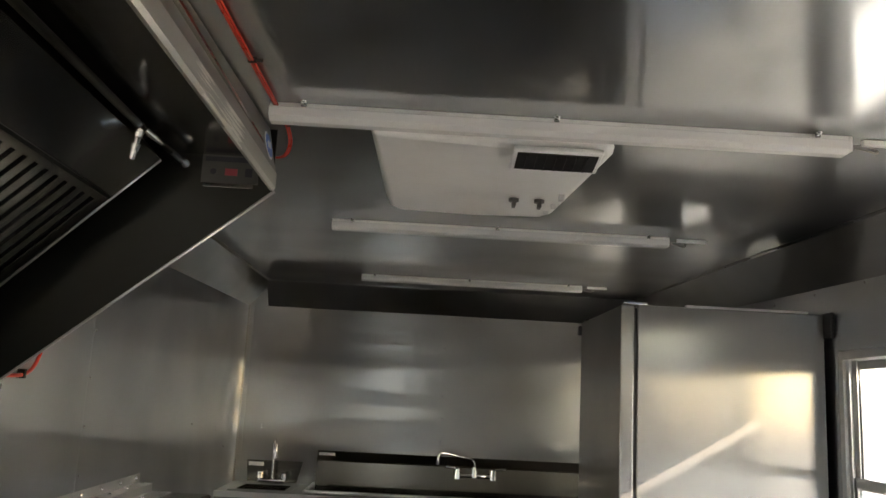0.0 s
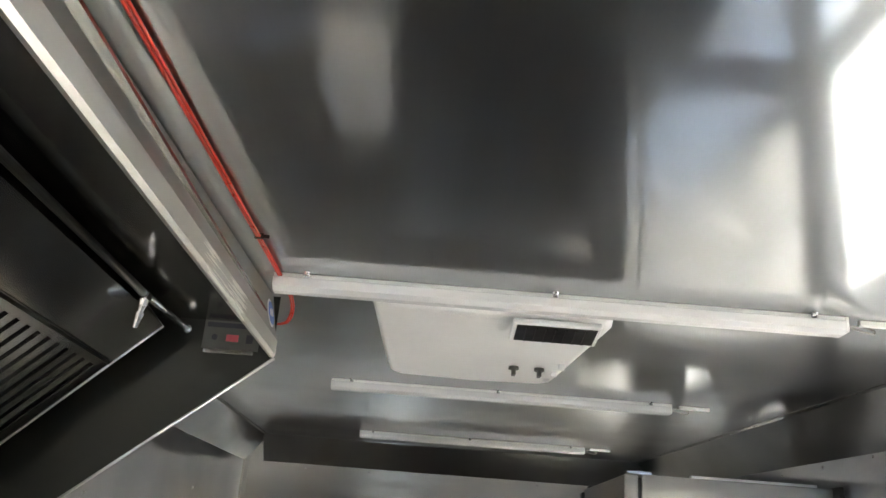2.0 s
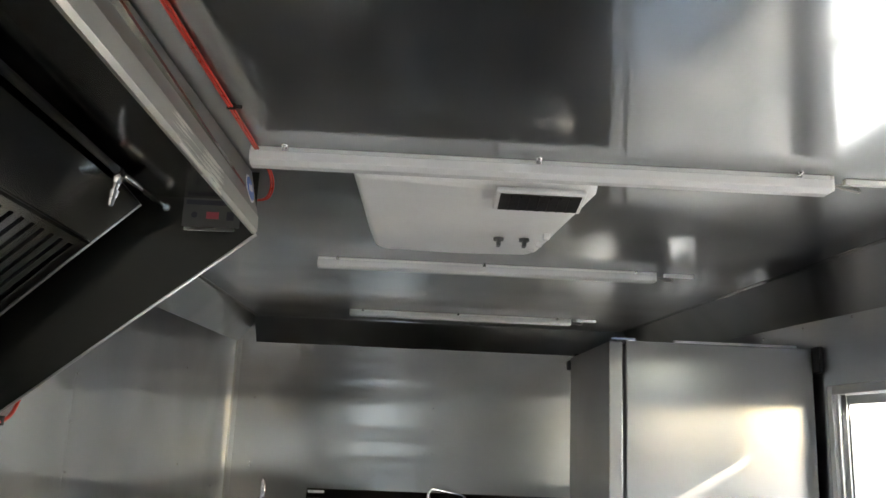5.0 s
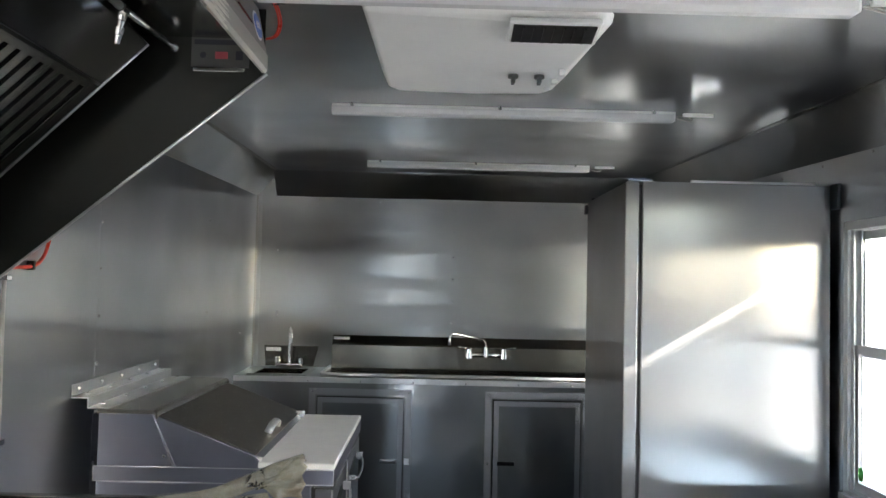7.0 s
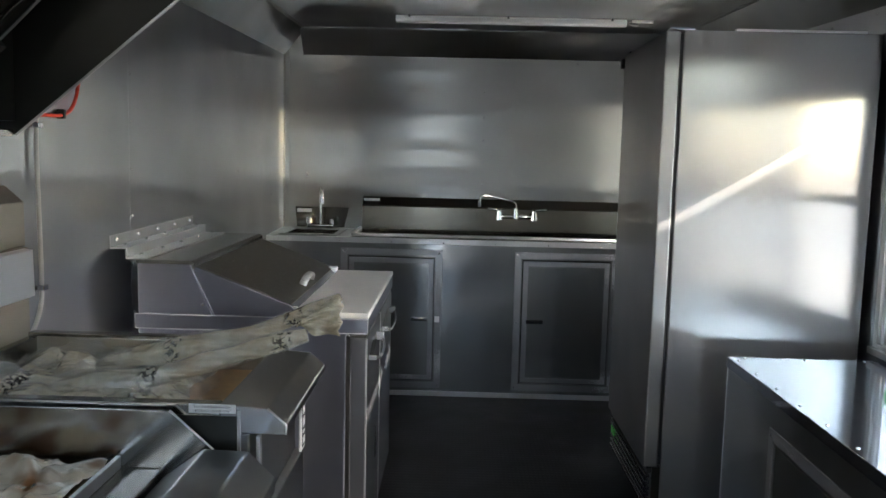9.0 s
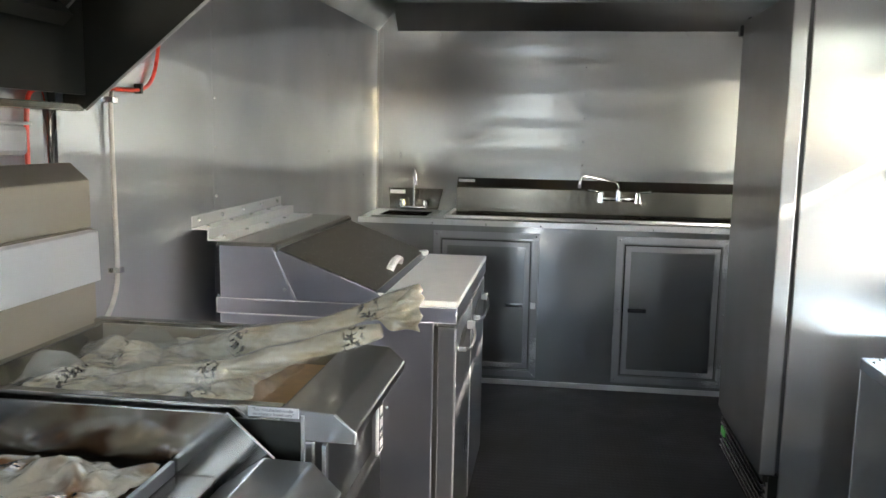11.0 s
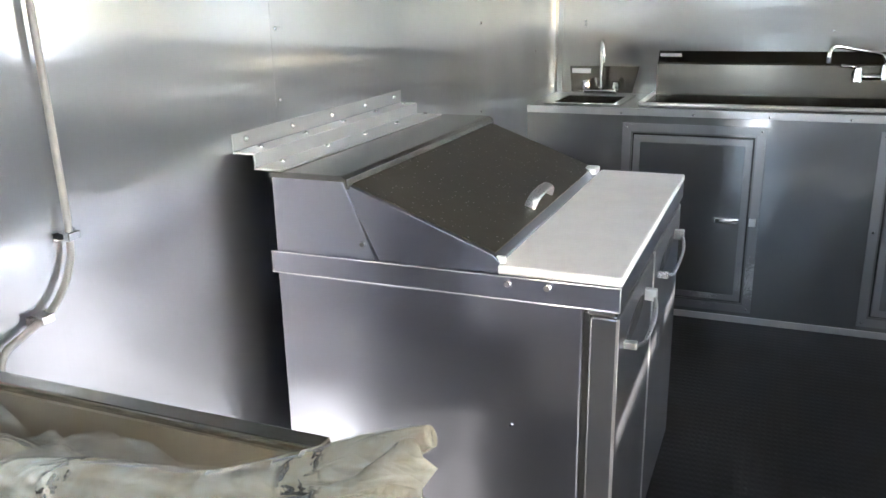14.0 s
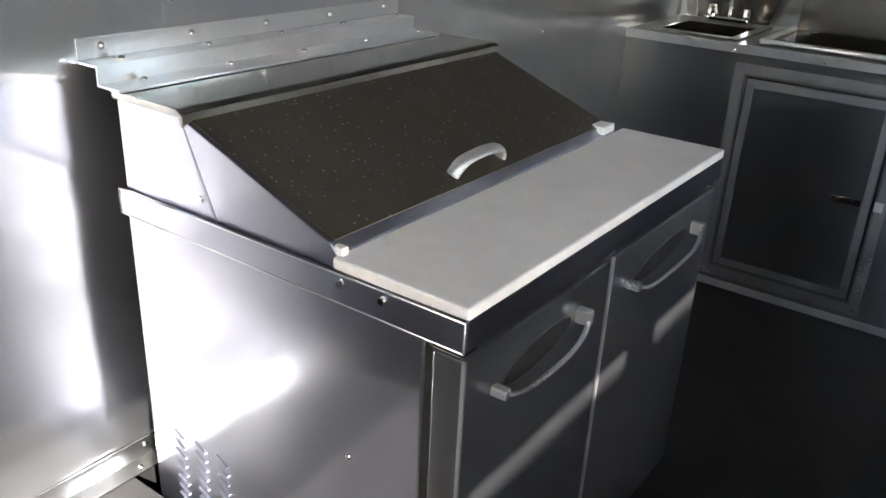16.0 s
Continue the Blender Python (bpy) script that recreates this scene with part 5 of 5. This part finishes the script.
for k in range(8):
    piece("rivet", RIVET, facing((-0.55 + 0.30 * k, CY0 - 0.008, CZ - 0.020), (0, -1, 0)), bc)
part("floor_trim", solid(CX0 + 0.05, 1.085, CY0 - 0.005, CY0, 0.0, 0.030, 0.001), ALU, bc, "pale aluminium floor trim")
for a, b in (D1, D2):
    f0, f1, g0, g1 = a - 0.043, b + 0.043, DZ0 - 0.043, DZ1 + 0.043
    bm = bmesh.new()
    lw = 0.036
    for q in ([(f0, g0), (f1, g0), (f1 - lw, g0 + lw), (f0 + lw, g0 + lw)], [(f0, g1), (f1, g1), (f1 - lw, g1 - lw), (f0 + lw, g1 - lw)], [(f0, g0), (f0, g1), (f0 + lw, g1 - lw), (f0 + lw, g0 + lw)], [(f1, g0), (f1, g1), (f1 - lw, g1 - lw), (f1 - lw, g0 + lw)]):
        prism(bm, q, "y", CY0 - 0.004, CY0 - 0.0005, 0.0008)
    part("door_frame", bm, STEEL_RIM, bc, "mitred raised steel frame")
    for x in (f0 + 0.018, f1 - 0.018):
        for z in (g0 + 0.018, (g0 + g1) / 2, g1 - 0.018):
            piece("rivet", RIVET, facing((x, CY0 - 0.005, z), (0, -1, 0)), bc)
    part("door_gap", solid(a, b, CY0 + 0.008, CY0 + 0.017, DZ0, DZ1), BLACK, bc)
    dr = part("door", solid(a + 0.006, b - 0.006, CY0 - 0.002, CY0 + 0.0079, DZ0 + 0.006, DZ1 - 0.008, 0.001), STEEL_CAB, bc)
    bm = bmesh.new()
    i0, i1, k0, k1 = a + 0.007, b - 0.007, DZ0 + 0.007, DZ1 - 0.009
    lw = 0.028
    for q in ([(i0, k0), (i1, k0), (i1 - lw, k0 + lw), (i0 + lw, k0 + lw)], [(i0, k1), (i1, k1), (i1 - lw, k1 - lw), (i0 + lw, k1 - lw)], [(i0, k0), (i0, k1), (i0 + lw, k1 - lw), (i0 + lw, k0 + lw)], [(i1, k0), (i1, k1), (i1 - lw, k1 - lw), (i1 - lw, k0 + lw)]):
        prism(bm, q, "y", CY0 - 0.005, CY0 - 0.002, 0.0008)
    part("door_rim", bm, STEEL_RIM, dr)
    lx = b - 0.135 if a < 0 else a + 0.03
    bm = bmesh.new()
    box(bm, lx, lx + 0.098, CY0 - 0.013, CY0 - 0.002, 0.446, 0.468, 0.004)
    box(bm, lx + 0.02, lx + 0.075, CY0 - 0.021, CY0 - 0.013, 0.450, 0.464, 0.003)
    part("latch", bm, CHROME if a < 0 else DARK, dr, "slim slide latch")
    if a < 0:
        part("latch_keeper", solid(b + 0.004, b + 0.032, CY0 - 0.010, CY0 - 0.004, 0.44, 0.475, 0.002), ALU, bc)

# large bowl, its rim and tall splash back
sk = thing("sink_basin", (0.5, 5.3, CZ), "long stainless compartment sink with a high splash back", "sink")
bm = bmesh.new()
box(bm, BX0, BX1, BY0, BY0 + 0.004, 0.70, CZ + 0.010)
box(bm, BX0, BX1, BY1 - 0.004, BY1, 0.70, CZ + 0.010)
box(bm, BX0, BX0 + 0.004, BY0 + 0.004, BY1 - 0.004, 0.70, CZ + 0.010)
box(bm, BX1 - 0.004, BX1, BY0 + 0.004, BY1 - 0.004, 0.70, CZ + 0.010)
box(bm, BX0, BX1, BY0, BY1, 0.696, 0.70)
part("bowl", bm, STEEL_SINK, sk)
for x in (0.19, 0.78):
    part("divider", solid(x, x + 0.03, BY0 + 0.004, BY1 - 0.004, 0.70, CZ - 0.01, 0.004), STEEL_SINK, sk)
bm = bmesh.new()
tube(bm, [(-0.485, 5.075, CZ + 0.012), (BX1 + 0.03, 5.075, CZ + 0.012)], 0.010, 10)
tube(bm, [(-0.485, 5.075, CZ + 0.012), (-0.485, 5.50, CZ + 0.012)], 0.010, 10)
part("rolled_rim", bm, STEEL_EDGE, sk)
bm = bmesh.new()
box(bm, -0.478, BX0, 5.075, 5.50, CZ + 0.001, CZ + 0.006)
box(bm, BX0, BX1 + 0.03, 5.075, BY0, CZ + 0.001, CZ + 0.006)
box(bm, BX0, BX1, BY1, 5.52, CZ + 0.001, CZ + 0.006)
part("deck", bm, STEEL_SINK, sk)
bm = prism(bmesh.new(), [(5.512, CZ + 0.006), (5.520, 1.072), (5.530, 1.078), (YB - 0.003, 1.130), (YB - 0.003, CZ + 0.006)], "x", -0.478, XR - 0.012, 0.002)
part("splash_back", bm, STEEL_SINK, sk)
part("label", solid(-0.47, -0.37, 5.546, 5.5475, 1.104, 1.12, 0.0, m=None), PAPER, sk, "pale label")

# wall faucet
fa = thing("wall_faucet", (0.49, 5.515, 1.035), "chrome wall-mount faucet with a long swing spout", "faucet")
bm = bmesh.new()
tube(bm, [(0.385, 5.478, 1.028), (0.605, 5.478, 1.028)], 0.013, 12)
disc(bm, (0.386, 5.516, 1.036), (0, -1, 0), 0.024, 0.03, 14, 0.008)
disc(bm, (0.603, 5.516, 1.036), (0, -1, 0), 0.024, 0.03, 14, 0.008)
disc(bm, (0.386, 5.478, 1.008), (0, 0, 1), 0.020, 0.058, 14, 0.006)
disc(bm, (0.603, 5.478, 1.008), (0, 0, 1), 0.020, 0.058, 14, 0.006)
disc(bm, (0.49, 5.478, 1.018), (0, 0, 1), 0.018, 0.062, 14, 0.004)
part("body", bm, CHROME, fa)
bm = tube(bmesh.new(), [(0.488, 5.478, 1.07), (0.487, 5.474, 1.10), (0.47, 5.465, 1.122), (0.43, 5.44, 1.135), (0.36, 5.40, 1.15), (0.30, 5.365, 1.162), (0.275, 5.352, 1.162), (0.262, 5.346, 1.145), (0.258, 5.344, 1.112)], 0.009, 10, None, 5)
part("spout", bm, CHROME, fa)
part("aerator", disc(bmesh.new(), (0.258, 5.344, 1.122), (0, 0, -1), 0.012, 0.026, 12), CHROME, fa)
for x, s in ((0.386, -1), (0.603, 1)):
    bm = bmesh.new()
    tube(bm, [(x, 5.478, 1.066), (x + 0.02 * s, 5.465, 1.072), (x + 0.065 * s, 5.44, 1.078)], 0.007, 8)
    disc(bm, (x + 0.058 * s, 5.444, 1.077), (s, -0.5, 0.1), 0.010, 0.02, 10, 0.003)
    part("lever", bm, CHROME, fa)

# hand sink
hs = thing("hand_sink", (-0.735, 5.3, CZ), "small drop-in stainless hand sink with a flared back", "sink")
bm = bmesh.new()
box(bm, HX0, HX1, HYA, HYA + 0.003, 0.78, CZ + 0.004)
box(bm, HX0, HX1, HYB - 0.003, HYB, 0.78, CZ + 0.004)
box(bm, HX0, HX0 + 0.003, HYA + 0.003, HYB - 0.003, 0.78, CZ + 0.004)
box(bm, HX1 - 0.003, HX1, HYA + 0.003, HYB - 0.003, 0.78, CZ + 0.004)
box(bm, HX0, HX1, HYA, HYB, 0.777, 0.78)
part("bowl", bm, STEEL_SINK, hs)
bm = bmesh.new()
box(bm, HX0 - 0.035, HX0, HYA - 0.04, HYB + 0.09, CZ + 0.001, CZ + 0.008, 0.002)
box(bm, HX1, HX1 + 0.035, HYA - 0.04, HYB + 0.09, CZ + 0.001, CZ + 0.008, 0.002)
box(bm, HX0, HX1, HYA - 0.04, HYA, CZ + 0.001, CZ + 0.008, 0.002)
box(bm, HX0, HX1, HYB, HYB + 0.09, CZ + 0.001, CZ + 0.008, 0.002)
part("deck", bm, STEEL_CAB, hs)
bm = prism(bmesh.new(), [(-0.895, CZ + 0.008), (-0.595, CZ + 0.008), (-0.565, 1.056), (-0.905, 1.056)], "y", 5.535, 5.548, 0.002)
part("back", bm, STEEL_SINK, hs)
part("label", solid(-0.893, -0.80, 5.5325, 5.5347, 1.022, 1.045), PAPER, hs, "white printed label")
hf = thing("basin_faucet", (-0.732, 5.46, CZ + 0.008), "chrome gooseneck faucet with two round handles", "faucet")
part("base", solid(-0.815, -0.650, 5.435, 5.485, CZ + 0.0085, CZ + 0.030, 0.006), CHROME, hf)
bm = tube(bmesh.new(), [(-0.732, 5.46, CZ + 0.02), (-0.732, 5.46, 1.10), (-0.732, 5.455, 1.15), (-0.728, 5.43, 1.182), (-0.718, 5.39, 1.185), (-0.708, 5.36, 1.165), (-0.703, 5.35, 1.115)], 0.009, 10, None, 6)
part("spout", bm, CHROME, hf)
part("aerator", disc(bmesh.new(), (-0.703, 5.35, 1.118), (0, 0, -1), 0.0115, 0.03, 12), CHROME, hf)
for x in (-0.805, -0.660):
    bm = bmesh.new()
    disc(bm, (x, 5.46, CZ + 0.028), (0, 0, 1), 0.012, 0.014, 12)
    disc(bm, (x, 5.46, CZ + 0.040), (0, -0.2, 1), 0.021, 0.030, 8, 0.006)
    part("handle", bm, CHROME, hf)

# ---- upright fridge ----
RX0, RX1, RY0, RY1, RT = 0.822, XR - 0.018, 3.205, 3.915, 1.842
fr = thing("upright_fridge", ((RX0 + RX1) / 2, (RY0 + RY1) / 2, 0.0), "tall stainless upright fridge facing the aisle", "fridge")
part("body", solid(RX0 + 0.062, RX1, RY0, RY1, 0.12, RT + 0.004, 0.004), STEEL_FRIDGE, fr)
part("gasket", solid(RX0 + 0.05, RX0 + 0.0618, RY0 + 0.006, RY1 - 0.006, 0.31, RT - 0.008), BLACK, fr, "black door gasket")
dr = part("door", solid(RX0, RX0 + 0.05, RY0 - 0.002, RY1 + 0.002, 0.30, RT, 0.005), STEEL_FRIDGE, fr)
for y, n in ((RY0 + 0.02, "hinge"), (RY1 - 0.02, "hinge")):
    bm = bmesh.new()
    box(bm, RX0 + 0.012, RX0 + 0.10, y - 0.016, y + 0.016, RT + 0.0045, RT + 0.014, 0.003)
    part(n, bm, CHROME if y < 3.5 else BLACK, fr)
part("hinge_block", solid(RX0 - 0.012, RX0 + 0.03, RY1 - 0.01, RY1 + 0.03, RT - 0.055, RT - 0.012, 0.006), BLACK, fr, "black plastic hinge cap")
part("top_rail", solid(RX0 + 0.24, RX1 - 0.05, RY0 + 0.01, RY0 + 0.03, RT + 0.0045, RT + 0.014, 0.002), ALU, fr)
bm = bmesh.new()
box(bm, RX0 + 0.012, RX0 + 0.03, RY0, RY1, 0.275, 0.298, 0.003)
box(bm, RX0 + 0.03, RX0 + 0.06, RY0, RY1, 0.12, 0.298)
part("kick_frame", bm, STEEL_SHADED, fr)
for k in range(6):
    part("slat", solid(RX0 + 0.010, RX0 + 0.029, RY0 + 0.02, RY1 - 0.02, 0.135 + 0.023 * k, 0.147 + 0.023 * k, 0.002), STEEL_HOOD, fr, "dull steel grille slat")
part("kick_label", solid(RX0 + 0.005, RX0 + 0.009, RY1 - 0.12, RY1 - 0.06, 0.21, 0.24), GREEN, fr, "small green tag")
for x in (RX0 + 0.12, RX1 - 0.08):
    for y in (RY0 + 0.07, RY1 - 0.07):
        bm = bmesh.new()
        disc(bm, (x, y - 0.015, 0.045), (0, 1, 0), 0.045, 0.03, 16, 0.003)
        box(bm, x - 0.02, x + 0.02, y - 0.022, y + 0.022, 0.05, 0.121, 0.003)
        part("caster", bm, BLACK, fr)
part("wall_bracket", solid(XR - 0.0175, XR - 0.003, RY0 - 0.05, RY0 + 0.02, 1.76, 1.85, 0.003), BLACK, fr, "black bracket at the wall")

# ---- serving counter under the window ----
SX0, SY1, SZ = 1.05, 3.055, 0.75
sc = thing("serving_counter", ((SX0 + XR) / 2, 2.2, 0.0), "riveted stainless serving counter under the window", "counter")
bm = bmesh.new()
box(bm, SX0, XR - 0.032, 1.83, SY1, SZ - 0.004, SZ, 0.001)
box(bm, SX0, SX0 + 0.003, 1.83, SY1, SZ - 0.035, SZ - 0.004)
part("worktop", bm, STEEL_TOP, sc)
DY0, DY1 = 1.93, 2.62
for q in ((SX0 + 0.004, SX0 + 0.022, 1.83, DY0, 0.0, SZ - 0.004), (SX0 + 0.004, SX0 + 0.022, DY1, SY1, 0.0, SZ - 0.004), (SX0 + 0.004, SX0 + 0.022, DY0, DY1, 0.60, SZ - 0.004), (SX0 + 0.004, SX0 + 0.022, DY0, DY1, 0.0, 0.08), (SX0 + 0.022, XR - 0.032, SY1 - 0.018, SY1, 0.0, SZ - 0.004)):
    part("panel", solid(*q), STEEL_CAB, sc)
part("corner_trim", solid(SX0 + 0.001, SX0 + 0.02, SY1, SY1 + 0.003, 0.0, SZ - 0.002, 0.001), STEEL_EDGE, sc)
bm = bmesh.new()
lw = 0.034
f0, f1, g0, g1 = DY0 - 0.04, DY1 + 0.04, 0.04, 0.64
for q in ([(f0, g0), (f1, g0), (f1 - lw, g0 + lw), (f0 + lw, g0 + lw)], [(f0, g1), (f1, g1), (f1 - lw, g1 - lw), (f0 + lw, g1 - lw)], [(f0, g0), (f0, g1), (f0 + lw, g1 - lw), (f0 + lw, g0 + lw)], [(f1, g0), (f1, g1), (f1 - lw, g1 - lw), (f1 - lw, g0 + lw)]):
    prism(bm, q, "x", SX0, SX0 + 0.0038, 0.0008)
part("door_frame", bm, STEEL_RIM, sc)
part("door", solid(SX0 + 0.004, SX0 + 0.014, DY0 + 0.008, DY1 - 0.008, 0.088, 0.592, 0.002), STEEL_CAB, sc)
part("door_gap", solid(SX0 + 0.015, SX0 + 0.021, DY0, DY1, 0.08, 0.60), BLACK, sc)
for k in range(8):
    piece("rivet", RIVET, facing((SX0 + 0.02, SY1 - 0.05 - 0.165 * k, SZ + 0.0005), (0, 0, 1)), sc)
for k in range(3):
    piece("rivet", RIVET, facing((SX0 + 0.05 + 0.2 * k, SY1 - 0.015, SZ + 0.0005), (0, 0, 1)), sc)
for y in (f0 + 0.017, f1 - 0.017):
    for z in (g0 + 0.017, g1 - 0.017, g1 - 0.3):
        piece("rivet", RIVET, facing((SX0 - 0.0005, y, z), (-1, 0, 0)), sc)
